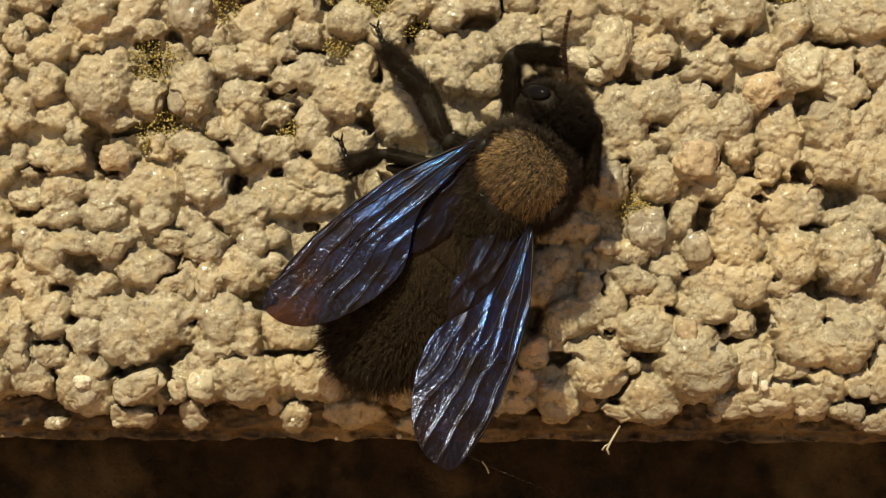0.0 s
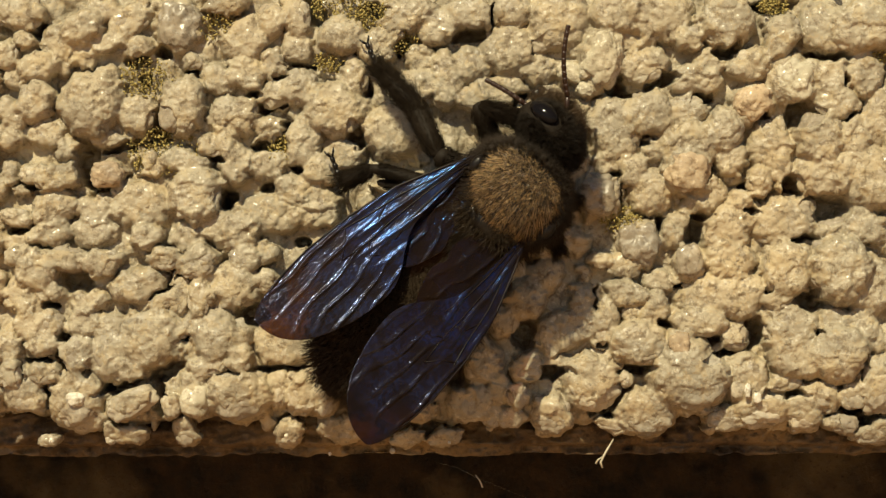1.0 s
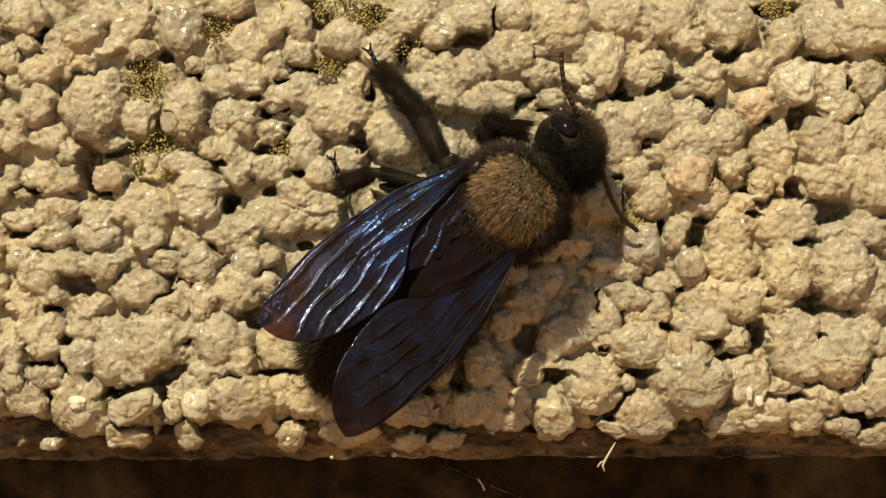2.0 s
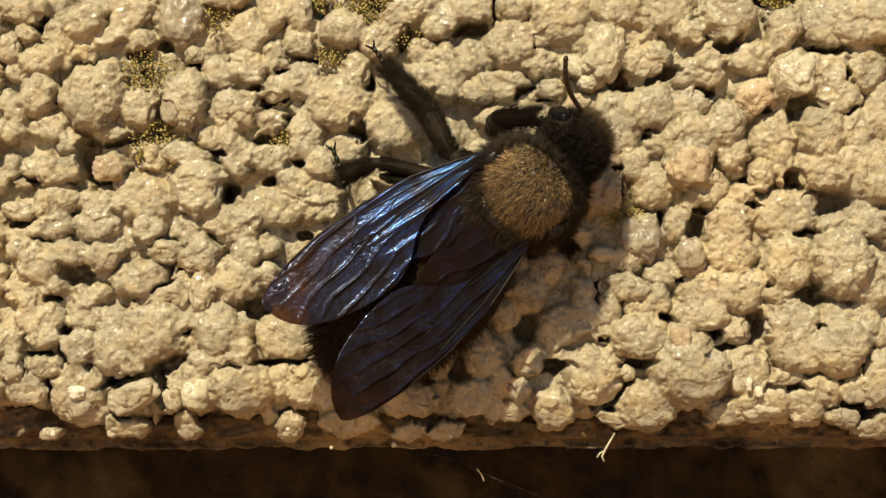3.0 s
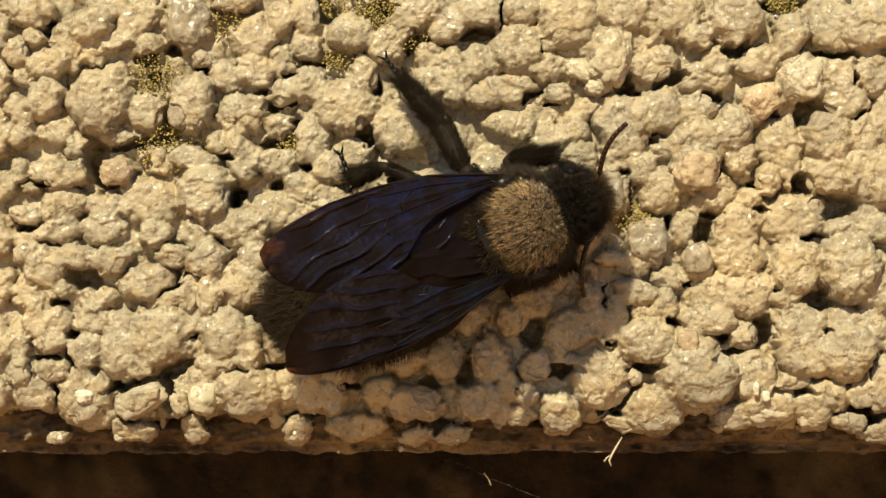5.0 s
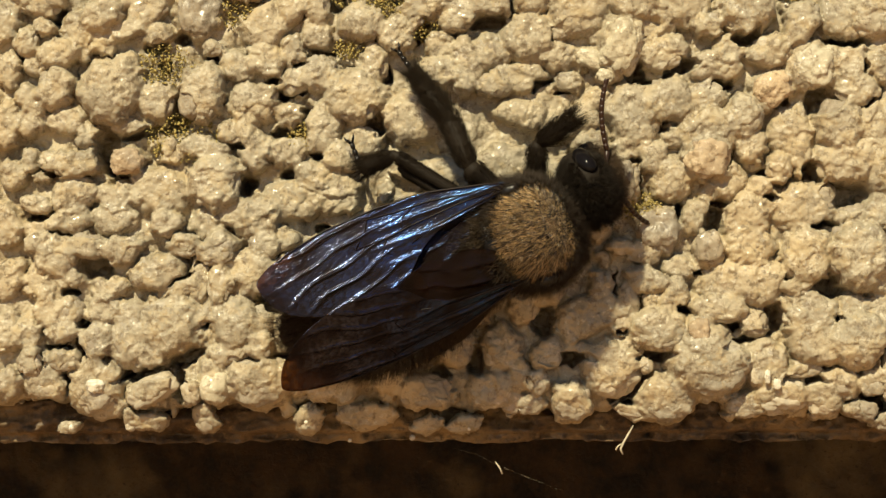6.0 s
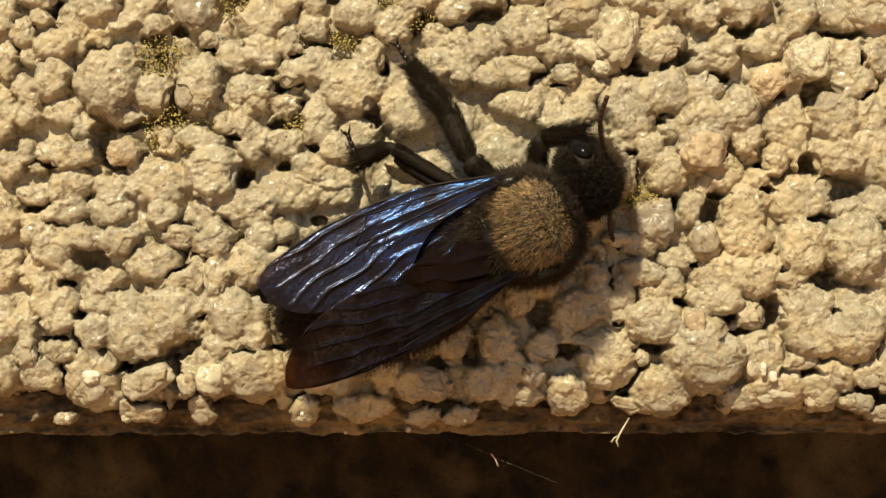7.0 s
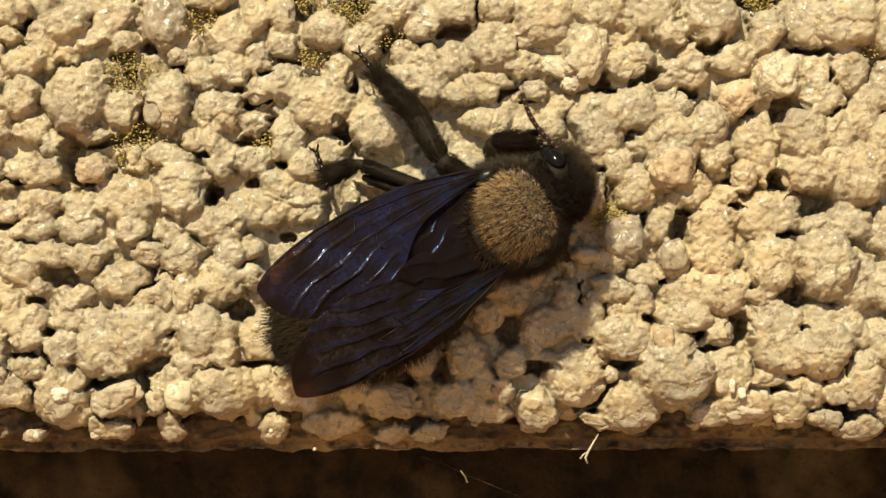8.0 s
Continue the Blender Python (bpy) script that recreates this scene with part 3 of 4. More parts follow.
def wall_skin():
    """The cement between and over the stones, one height sheet."""
    def spread(lo, hi, dense_lo, dense_hi, step):
        mid = list(np.arange(dense_lo, dense_hi + step / 2, step))
        left, right, s = [], [], step
        while (mid[-1] if not right else right[-1]) < hi:
            s *= 1.35
            right.append((right or mid)[-1] + s)
        s = step
        while lo < dense_lo and (mid[0] if not left else left[-1]) > lo:
            s *= 1.35
            left.append((left[-1] if left else mid[0]) - s)
        return np.array(left[::-1] + mid + right)

    xs, zs = spread(-900, 900, -34, 34, 0.09), spread(EDGE, 900, EDGE, 20, 0.09)
    X, Z = np.meshgrid(xs, zs)
    wx = X + 0.55 * fbm(X * 0.8, Z * 0.8, 5, 2) + 0.3 * fbm(X * 2.2, Z * 2.2, 7, 2)
    wz = Z + 0.55 * fbm(X * 0.8, Z * 0.8, 15, 2) + 0.3 * fbm(X * 2.2, Z * 2.2, 17, 2)
    fall = np.clip((-11.9 - Z + 1.0 * fbm(X * 0.4, Z * 0, 9, 3)) / 1.0, 0, 1)
    H = 1.0 * fbm(X * 0.35, Z * 0.35, 2, 3) - 0.3 - 5.0 * fall * fall * (3 - 2 * fall)
    H -= 4.0 * np.clip((-13.2 - Z) / 0.7, 0, 1) ** 2
    far = np.clip((np.maximum(np.abs(X) - 33, Z - 18.5)) / 4, 0, 1)
    H = H + far * (1.6 + 1.5 * fbm(X * 0.3, Z * 0.3, 6, 3))
    r = np.random.RandomState(4)
    small = []
    for _ in range(900):
        q = r.uniform(0.25, 0.7)
        z = r.uniform(EDGE + 0.4, 22)
        if z > -12.8:
            small.append((r.uniform(-36, 36), z, q * r.uniform(0.8, 1.5), q, r.uniform(-1, 1), r.uniform(-0.9, 0.5)))
    cover = np.full_like(H, -9.0)
    melted = [(*q, 1.3) for q in small + LUMPS]
    for x, z, a, b, tilt, p, k in melted + [(q[0], q[1], q[2] * 1.15, q[3] * 1.15, q[4], q[5] - (0.06 if q[6] is STONE else 0.6), 0.5) for q in STONES]:
        reach = 1.4 * max(a, b)
        i0, i1 = np.searchsorted(xs, (x - reach, x + reach))
        j0, j1 = np.searchsorted(zs, (z - reach, z + reach))
        if i1 <= i0 or j1 <= j0:
            continue
        px, pz = wx[j0:j1, i0:i1] - x, wz[j0:j1, i0:i1] - z
        c, s = math.cos(tilt), math.sin(tilt)
        q = ((px * c + pz * s) / a) ** 2 + ((pz * c - px * s) / b) ** 2
        depth = min(a, b) * 1.05
        cap = np.where(q < 1, p - depth + depth * np.sqrt(np.maximum(1 - q ** 2.2, 0)), -9)
        cover[j0:j1, i0:i1] = smooth_max(cover[j0:j1, i0:i1], cap, k)
    H = smooth_max(H, cover, 0.12)
    for x, z, a, b, tilt in GAPS:
        c, s = math.cos(tilt), math.sin(tilt)
        px, pz = wx - x, wz - z
        q = ((px * c + pz * s) / a) ** 2 + ((pz * c - px * s) / b) ** 2
        H = H - 2.7 * np.clip(1.5 - q, 0, 1)
    H = H - tuck(Z)
    H += 0.11 * fbm(X * 1.5, Z * 1.5, 21, 3) + 0.07 * fbm(X * 4.0, Z * 4.0, 31, 2)
    crust = np.clip(0.75 + 1.6 * fbm(X * 0.5, Z * 0.5, 51, 2), 0, 1)
    H += crust * (0.10 * (0.5 - cells(wx * 0.75, wz * 0.75, 61)) + 0.08 * (0.5 - cells(wx * 1.9, wz * 1.9, 62)))
    for scale, seed, step in ((0.55, 71, 0.12), (1.2, 75, 0.05)):      # broken flakes of paint and render
        H += step * np.clip(fbm(X * scale, Z * scale, seed, 3) / 0.05, 0, 1)
    nz, nx = X.shape
    verts = np.stack([X, -H, Z], -1).reshape(-1, 3)
    skirt = np.stack([xs, np.full(nx, 6.0), np.full(nx, EDGE)], -1)
    idx = np.arange(nz * nx).reshape(nz, nx)
    a, b, c, d = idx[:-1, :-1], idx[:-1, 1:], idx[1:, 1:], idx[1:, :-1]
    faces = np.stack([a, b, c, d], -1).reshape(-1, 4).tolist()
    n = nz * nx
    faces += [(n + i, n + i + 1, i + 1, i) for i in range(nx - 1)]
    me = from_arrays("wall_front", np.concatenate([verts, skirt]), faces)
    ob = placed("wall_front", me, CEMENT)
    return tagged(ob, "beige painted roughcast wall of lumpy cement and pebbles", "wall", kind="structure")


def slab(name, lo, hi, mat, label, category="wall"):
    bm = bmesh.new()
    bmesh.ops.create_cube(bm, size=1.0)
    for v in bm.verts:
        v.co = mm(*((l + h) / 2 + c * (h - l) for l, h, c in zip(lo, hi, v.co)))
    bmesh.ops.bevel(bm, geom=bm.edges[:], offset=0.0004, segments=2, affect="EDGES")
    return tagged(part(name, bm, mat), label, category, kind="structure")


def shaded_band():
    """Strip along the drip edge, shade and dirt coloured in, with a small lip."""
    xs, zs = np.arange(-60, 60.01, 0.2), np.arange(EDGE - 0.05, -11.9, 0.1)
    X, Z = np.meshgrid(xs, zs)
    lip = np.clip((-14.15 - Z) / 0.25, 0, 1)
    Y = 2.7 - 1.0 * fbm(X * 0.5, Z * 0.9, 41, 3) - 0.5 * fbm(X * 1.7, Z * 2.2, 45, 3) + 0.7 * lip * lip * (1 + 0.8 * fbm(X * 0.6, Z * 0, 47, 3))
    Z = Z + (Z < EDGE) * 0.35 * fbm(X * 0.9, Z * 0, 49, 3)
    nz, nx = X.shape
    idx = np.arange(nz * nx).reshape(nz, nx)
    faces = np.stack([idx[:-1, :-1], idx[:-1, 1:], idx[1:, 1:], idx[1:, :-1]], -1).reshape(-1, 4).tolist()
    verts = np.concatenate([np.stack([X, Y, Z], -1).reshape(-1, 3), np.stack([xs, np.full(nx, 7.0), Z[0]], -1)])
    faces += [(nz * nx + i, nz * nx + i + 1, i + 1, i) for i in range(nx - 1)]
    ob = placed("wall_shaded_band", from_arrays("wall_shaded_band", verts, faces), SHADED_BAND)
    tagged(ob, "brown band along the wall's lower edge, shade and dirt put into its colour", "wall", kind="structure")


wall = wall_skin()
shaded_band()
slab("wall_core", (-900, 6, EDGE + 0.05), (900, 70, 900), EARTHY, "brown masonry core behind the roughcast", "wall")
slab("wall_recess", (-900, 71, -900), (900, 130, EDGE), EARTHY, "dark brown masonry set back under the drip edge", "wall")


def ground():
    bm = bmesh.new()
    bmesh.ops.create_grid(bm, x_segments=60, y_segments=60, size=400.0)
    for v in bm.verts:
        v.co.z = -0.9 + 0.01 * noise.noise(v.co * 0.4)
    ob = part("ground", bm, WARM_BOUNCE)
    return tagged(ob, "unseen ground below the wall, coloured to bounce warm light", "ground", kind="structure")


ground()


# ---- the carpenter bee: x forward, y to its left, z away from the wall ----
def bee_body():
    bee = new("carpenter_bee")
    tagged(bee, "black carpenter bee with brown fur and violet wings on the wall", "bee")
    bm = blob(bmesh.new(), (1.0, 0, 0), (3.0, 3.3, 2.85), rough=0.05)
    part("thorax", bm, HIDE, bee)
    part("scutellum", blob(bmesh.new(), (-2.0, 0, 0.7), (1.4, 2.5, 1.6), rough=0.05, seed=3), CHITIN, bee, "bald shiny black rear plate")
    grain = lambda d: np.abs(np.sin(d @ np.array((12.98, 78.23, 37.7))) * 43758.5) % 1.0
    top = lambda d: (d[:, 2] > 0.26 + 0.34 * grain(d)) & (d[:, 0] > -0.95 + 0.25 * grain(d)) & (d[:, 0] < 0.92 - 0.3 * grain(d))
    rim = lambda d: (d[:, 2] > -0.5) & (d[:, 2] < 0.55) | (d[:, 2] < 0.7) & (d[:, 0] > 0.72)
    hairs("thorax_fur", *on_ellipsoid(12500, (1.1, 0, 0), (2.95, 3.2, 2.85), 1, top), 0.9, 0.03, FUR_GOLD, bee, (-1.0, 0, 0), 11,
          "short dense brown-gold fur")
    hairs("side_fur", *on_ellipsoid(12000, (1.0, 0, 0), (3.0, 3.3, 2.85), 2, rim), 1.5, 0.024, FUR_DARK, bee, (-0.4, 0, 0.1), 12,
          "long black fur")
    hairs("rear_fur", *on_ellipsoid(5000, (-2.0, 0, 0.6), (1.5, 2.6, 1.6), 3, lambda d: (np.abs(d[:, 1]) > 0.3) | (d[:, 0] < -0.3)), 1.0, 0.024, FUR_BROWN, bee, (-0.7, 0, 0.1), 13, "dark brown fur behind the wings")
    hairs("waist_fur", *on_ellipsoid(6500, (-3.9, 0, -0.2), (2.4, 3.3, 1.6), 4, lambda d: d[:, 2] > 0), 1.0, 0.024, FUR_BROWN, bee, (-0.8, 0, 0.1), 17)
    for s in (1, -1):
        part("tegula", blob(bmesh.new(), (0.6, s * 3.3, 1.6), (0.75, 0.45, 0.4), rough=0.05), CHITIN, bee, "shiny wing-base scale")
    return bee


def abdomen_of(bee):
    """Six overlapping plates that taper to the tip."""
    ab = new("abdomen")
    ab.parent = bee
    prof = [(0.0, 1.8), (1.6, 3.9), (4.3, 4.95), (7.2, 5.1), (10.0, 4.65), (12.6, 3.4), (15.2, 0.7)]
    for k in range(6):
        bm = bmesh.new()
        (x0, r0), (x1, r1) = prof[k], prof[k + 1]
        rings = []
        for i in range(7):
            f = i / 6 * 1.12
            x = -(x0 + (x1 - x0) * f)
            r = (r0 + (r1 - r0) * f) * (1 + 0.035 * math.sin(min(f, 1) * math.pi)) + 0.10 * f
            if f > 1:
                r -= 0.16
            rings.append([bm.verts.new(mm(x, r * math.cos(w), 0.58 * r * math.sin(w) * (1.0 if math.sin(w) > 0 else 0.75)))
                          for w in (2 * math.pi * q / 40 for q in range(40))])
        for p, q in zip(rings, rings[1:]):
            for j in range(40):
                bm.faces.new((p[j], p[(j + 1) % 40], q[(j + 1) % 40], q[j]))
        bm.faces.new(rings[-1])
        bm.faces.new(rings[0][::-1])
        bmesh.ops.recalc_face_normals(bm, faces=bm.faces[:])
        part("tergite", bm, TERGITE, ab)
    edge = lambda d: (np.abs(d[:, 2]) < 0.55) | (d[:, 0] < -0.8)
    hairs("abdomen_fringe", *on_ellipsoid(5200, (-7.4, 0, 0), (7.7, 5.05, 3.0), 5, edge), 1.2, 0.022, FUR_DARK, ab, (-0.6, 0, 0), 14,
          "black hair fringe")
    hairs("abdomen_down", *on_ellipsoid(9000, (-7.4, 0, 0), (7.7, 5.05, 3.0), 6, lambda d: d[:, 2] > 0.2), 0.9, 0.022, FUR_BROWN, ab, (-1, 0, -0.2), 15)
    return ab


def head_of(bee):
    head = part("head", blob(blob(blob(bmesh.new(), (0, 0, 0), (1.75, 2.7, 2.5), rough=0.04), (1.3, 0, -1.0), (0.9, 1.7, 1.5), rough=0.05),
                             (-0.2, 0, 1.2), (1.3, 2.0, 1.5), rough=0.04), LEG, bee, "broad black head")
    for s in (1, -1):
        part("eye", blob(bmesh.new(), (0.30, s * 2.45, 0.5), (0.70, 0.55, 1.2), Matrix.Rotation(s * 0.25, 3, "X")), EYE, head, "glossy black eye")
        part("mandible", tube(bmesh.new(), [(1.4, s * 1.3, -2.0), (2.2, s * 1.0, -2.5), (2.7, s * 0.3, -2.8)], [0.45, 0.35, 0.12]), CHITIN, head)
    for y, x in ((0, 0.5), (0.5, 0.1), (-0.5, 0.1)):
        part("ocellus", blob(bmesh.new(), (x, y, 2.62), (0.17, 0.17, 0.14), seg=12, rings=8), EYE, head)
    bare = lambda d: (d[:, 2] > -0.5) & ~((np.abs(d[:, 1]) > 0.74) & (d[:, 0] > -0.2) & (d[:, 0] < 0.5))
    hairs("head_fur", *on_ellipsoid(9500, (-0.1, 0, 0.4), (1.8, 2.6, 2.45), 7, bare), 0.75, 0.018, FUR_BLACK, head, (0.3, 0, 0.2), 16, "shaggy black head fur")
    face = lambda d: (d[:, 0] > 0.1) & (np.abs(d[:, 1]) < 0.75)
    hairs("face_fur", *on_ellipsoid(3000, (0.9, 0, -0.3), (1.5, 2.0, 2.0), 8, face), 1.0, 0.018, FUR_FACE, head, (0.4, 0, 0.1), 18, "dark brown face fur")
    return head


def antenna_of(head, side):
    """Elbowed, base at the origin, along x; scape, then a whip of eleven joints."""
    bm = bmesh.new()
    tube(bm, [(0, 0, 0), (0.9, 0, 0.25), (1.9, 0, 0.35)], [0.13, 0.15, 0.17])
    x, pts, rad = 1.9, [], []
    for k in range(11):
        for f, r in ((0.0, 0.165), (0.25, 0.19), (0.8, 0.195), (1.0, 0.175)):
            q = (k + f) / 11
            pts.append((1.9 + 5.0 * q, side * 0.9 * math.sin(q * 2.6) * 0.6, 0.35 + 0.5 * math.sin(q * 2.2)))
            rad.append(r * (1.0 - 0.1 * q))
    tube(bm, pts, rad)
    return part("antenna", bm, HORN, head, "thin jointed rust-black antenna")


WING_LEN = 18.8
WING_DROOP = 0.5


def wing_shape(u):
    """Leading and trailing edge at u along the forewing, mm from the line base to tip."""
    u = min(max(u, 0.0), 1.0)
    front = 1.65 * math.sin(min(u / 0.45, 1) * math.pi / 2) * math.sqrt(max(0.0, 1 - max(0, (u - 0.42) / 0.58) ** 2.2))
    rise = 1 / (1 + math.exp(-(u - 0.44) * 22))
    back = (0.35 + 2.6 * u) * (1 - rise) + 4.5 * rise
    back *= math.sqrt(max(0.0, 1 - max(0, (u - 0.54) / 0.46) ** 2.7))
    droop = WING_DROOP * max(0.0, (u - 0.6) / 0.4) ** 2
    return front - droop, -back - droop


def hind_shape(u):
    if not 0 < u < 1:
        return 0.0, 0.0
    notch = 1 - 0.22 * math.exp(-((u - 0.55) / 0.07) ** 2)
    return 0.9 * math.sin(math.pi * u) ** 0.8, -2.3 * math.sin(math.pi * u ** 0.85) ** 0.55 * notch


def wing_sheet(side, length, shape, pleat, seed):
    """A membrane, pleated in its outer half: x to the tip, the leading edge on the side's outer flank."""
    nu, nv = 120, 90
    verts = []
    for i in range(nu + 1):
        u = i / nu
        e = 0.5 - 0.5 * math.cos(math.pi * u) if u > 0.5 else u
        f, b = shape(e)
        for j in range(nv + 1):
            w = f + (b - f) * j / nv
            wob = noise.noise(Vector((e * 7, w * 0.5, seed)))
            fan = (w - 0.3) / (0.55 + 0.75 * e) + 0.16 * e * length + 0.34 * wob
            lot = noise.noise(Vector((math.floor(fan / 1.1) * 3.7, e * 4.0, seed + 9)))
            ridge = math.exp(-(((fan / 1.1) % 1.0 - 0.5) / 0.10) ** 2) * (0.95 + 0.5 * lot)
            outer = min(1, max(0, (e - 0.40) / 0.2)) * max(0.0, min(1, (1.0 - e) / 0.24))
            z = pleat * outer * ridge
            inner = (1 - outer) * (e < 0.6)
            z += inner * 0.11 * math.exp(-((((w + 0.5 + 0.15 * wob) / 1.25) % 1.0 - 0.5) / 0.14) ** 2)
            z += -0.018 * w * w + 0.05 * noise.noise(Vector((e * 7, w * 0.8, seed + 3)))
            verts.append((e * length, -side * w, z))
    faces = [(i * (nv + 1) + j, (i + 1) * (nv + 1) + j, (i + 1) * (nv + 1) + j + 1, i * (nv + 1) + j + 1) for i in range(nu) for j in range(nv)]
    return verts, faces


def wing_of(bee, side):
    """Forewing with its veins, and the smaller hind wing hooked behind it."""
    verts, faces = wing_sheet(side, WING_LEN, wing_shape, 0.14, side)
    fore = placed("forewing", from_arrays("forewing", verts, faces), WING, bee, "smoky dark wing with a blue-violet sheen")
    thick = fore.modifiers.new("thickness", "SOLIDIFY")
    thick.thickness = 0.03 * MM

    def at(u, c):
        f, b = wing_shape(u)
        w = f + (b - f) * c
        return (u * WING_LEN, -side * w, 0.05 - 0.018 * w * w)
    lines = [([(0.0, 0.3), (0.1, 0.04), (0.3, 0.01), (0.5, 0.0), (0.7, 0.0), (0.82, 0.01), (0.9, 0.04)], 0.13),
             ([(0.0, 0.5), (0.15, 0.36), (0.3, 0.24), (0.45, 0.15), (0.55, 0.08), (0.58, 0.02)], 0.09),
             ([(0.03, 0.6), (0.2, 0.60), (0.4, 0.50), (0.5, 0.40), (0.62, 0.36)], 0.08),
             ([(0.05, 0.85), (0.2, 0.88), (0.33, 0.84), (0.42, 0.74)], 0.10),
             ([(0.54, 0.08), (0.57, 0.22), (0.62, 0.36)], 0.07), ([(0.36, 0.20), (0.42, 0.30), (0.44, 0.46)], 0.06),
             ([(0.50, 0.40), (0.53, 0.52), (0.50, 0.62)], 0.06), ([(0.60, 0.03), (0.68, 0.10), (0.75, 0.14)], 0.05)]
    for pts, r in lines:
        bm = tube(bmesh.new(), [at(*p) for p in pts], [0.65 * r * (1 - 0.5 * i / len(pts)) for i in range(len(pts))], 6)
        part("vein", bm, VEIN, fore)
    verts, faces = wing_sheet(side, 9.6, hind_shape, 0.09, side + 5)
    turn = Matrix.Rotation(side * radians(13), 3, "Z")
    verts = [tuple(turn @ Vector((x, y + side * 0.6, z - 0.4))) for x, y, z in verts]
    hind = placed("hindwing", from_arrays("hindwing", verts, faces), HINDWING, bee, "smaller smoky hind wing")
    thick = hind.modifiers.new("thickness", "SOLIDIFY")
    thick.thickness = 0.03 * MM
    return fore, hind


def leg_piece(bee, name, length, r0, r1, hair, seed):
    """A leg joint along x, thicker in the middle, with its bristles."""
    bm = tube(bmesh.new(), [(length * f, 0, 0.12 * math.sin(f * math.pi)) for f in (-0.05, -0.03, 0.02, 0.18, 0.5, 0.82, 0.97, 1.02, 1.05)],
              [r0 * 0.3, r0 * 0.62, r0 * 0.85, r0 * 1.0, (r0 + r1) / 2 * 1.12, r1 * 1.05, r1 * 0.85, r1 * 0.6, r1 * 0.25], 12)
    ob = part(name, bm, LEG, bee)
    if hair:
        r = np.random.RandomState(seed)
        n = int(520 * length)
        f, w = r.uniform(0.02, 1, n), r.uniform(0, 2 * math.pi, n)
        rad = r0 + (r1 - r0) * f
        ways = np.stack([np.full(n, 1.5), np.cos(w), np.sin(w)], -1)
        roots = np.stack([f * length, np.cos(w) * rad, np.sin(w) * rad], -1)
        hairs("bristles", roots, ways, hair * 0.8, 0.013, BRISTLE, ob, (0.5, 0, 0), seed + 1)
    return ob


def claw_foot(bee, length):
    """The last joints of a foot: four beads and a forked claw, along x."""
    bm = bmesh.new()
    step = length / 5
    for k in range(4):
        blob(bm, (step * (k + 0.5), 0, 0), (step * 0.62, 0.24 - 0.02 * k, 0.2), seg=12, rings=8)
    for s in (1, -1):
        tube(bm, [(step * 4, s * 0.08, 0), (step * 4.7, s * 0.3, 0.1), (step * 5.2, s * 0.34, -0.15)], [0.1, 0.08, 0.03], 6)
    return part("foot", bm, CHITIN, bee, "jointed foot with forked claws")


bee = bee_body()
abdomen = abdomen_of(bee)
head = head_of(bee)
antenna_a, antenna_b = antenna_of(head, 1), antenna_of(head, -1)
wing_l, hind_l = wing_of(bee, 1)
wing_r, hind_r = wing_of(bee, -1)
mid_femur, mid_tibia = leg_piece(bee, "femur", 4.2, 0.72, 0.58, 0.6, 40), leg_piece(bee, "tibia", 3.9, 0.56, 0.68, 0.8, 42)
mid_tarsus, mid_foot = leg_piece(bee, "tarsus", 4.2, 0.64, 0.32, 1.3, 60), claw_foot(bee, 2.4)
hind_femur, hind_tibia, hind_foot = leg_piece(bee, "femur", 7.5, 0.45, 0.36, 0.4, 44), leg_piece(bee, "tibia", 2.7, 0.36, 0.52, 1.0, 46), claw_foot(bee, 2.5)
hind_shank = leg_piece(bee, "shank", 6.4, 0.36, 0.32, 0.25, 47)
front_femur, front_tibia = leg_piece(bee, "femur", 4.0, 0.5, 0.42, 1.2, 48), leg_piece(bee, "tibia", 3.1, 0.42, 0.38, 1.5, 50)
right_legs = [(leg_piece(bee, "femur", 4.5, 0.7, 0.55, 0.5, 52 + 4 * k), leg_piece(bee, "tibia", 2.6, 0.65, 0.45, 0.6, 54 + 4 * k)) for k in range(2)]
wipe_femur, wipe_tibia = leg_piece(bee, "femur", 4.2, 0.5, 0.42, 0.7, 64), leg_piece(bee, "tibia", 4.4, 0.42, 0.34, 1.0, 66)

# ---- the stones of the roughcast, each a piece of the wall ----
def stone_meshes(count, level, seed):
    made = []
    for k in range(count):
        bm = bmesh.new()
        bmesh.ops.create_icosphere(bm, subdivisions=level, radius=1.0)
        off = Vector((k * 7.3 + seed, 3.1 * k, 0))
        for v in bm.verts:
            d = v.co.normalized()
            box = 0.42 * (1 / max(abs(d.x), abs(d.y), abs(d.z)) - 1.3)
            r = 1 + box * 0.5 + 0.20 * noise.noise(d * 1.3 + off) + 0.11 * noise.noise(d * 2.9 + off)
            r += 0.045 * noise.noise(d * 6.5 + off) + 0.025 * noise.noise(d * 14 + off)
            r -= 0.06 * max(0.0, min(1.0, (noise.noise(d * 2.3 - off) - 0.05) / 0.06))
            r += 0.06 * (0.45 - noise.voronoi(d * 1.9 + off)[0][0]) + 0.03 * (0.45 - noise.voronoi(d * 4.6 + off)[0][0])
            v.co = d * r * 0.98
        me = bpy.data.meshes.new("stone")
        bm.to_mesh(me)
        bm.free()
        made.append(me)
    return made


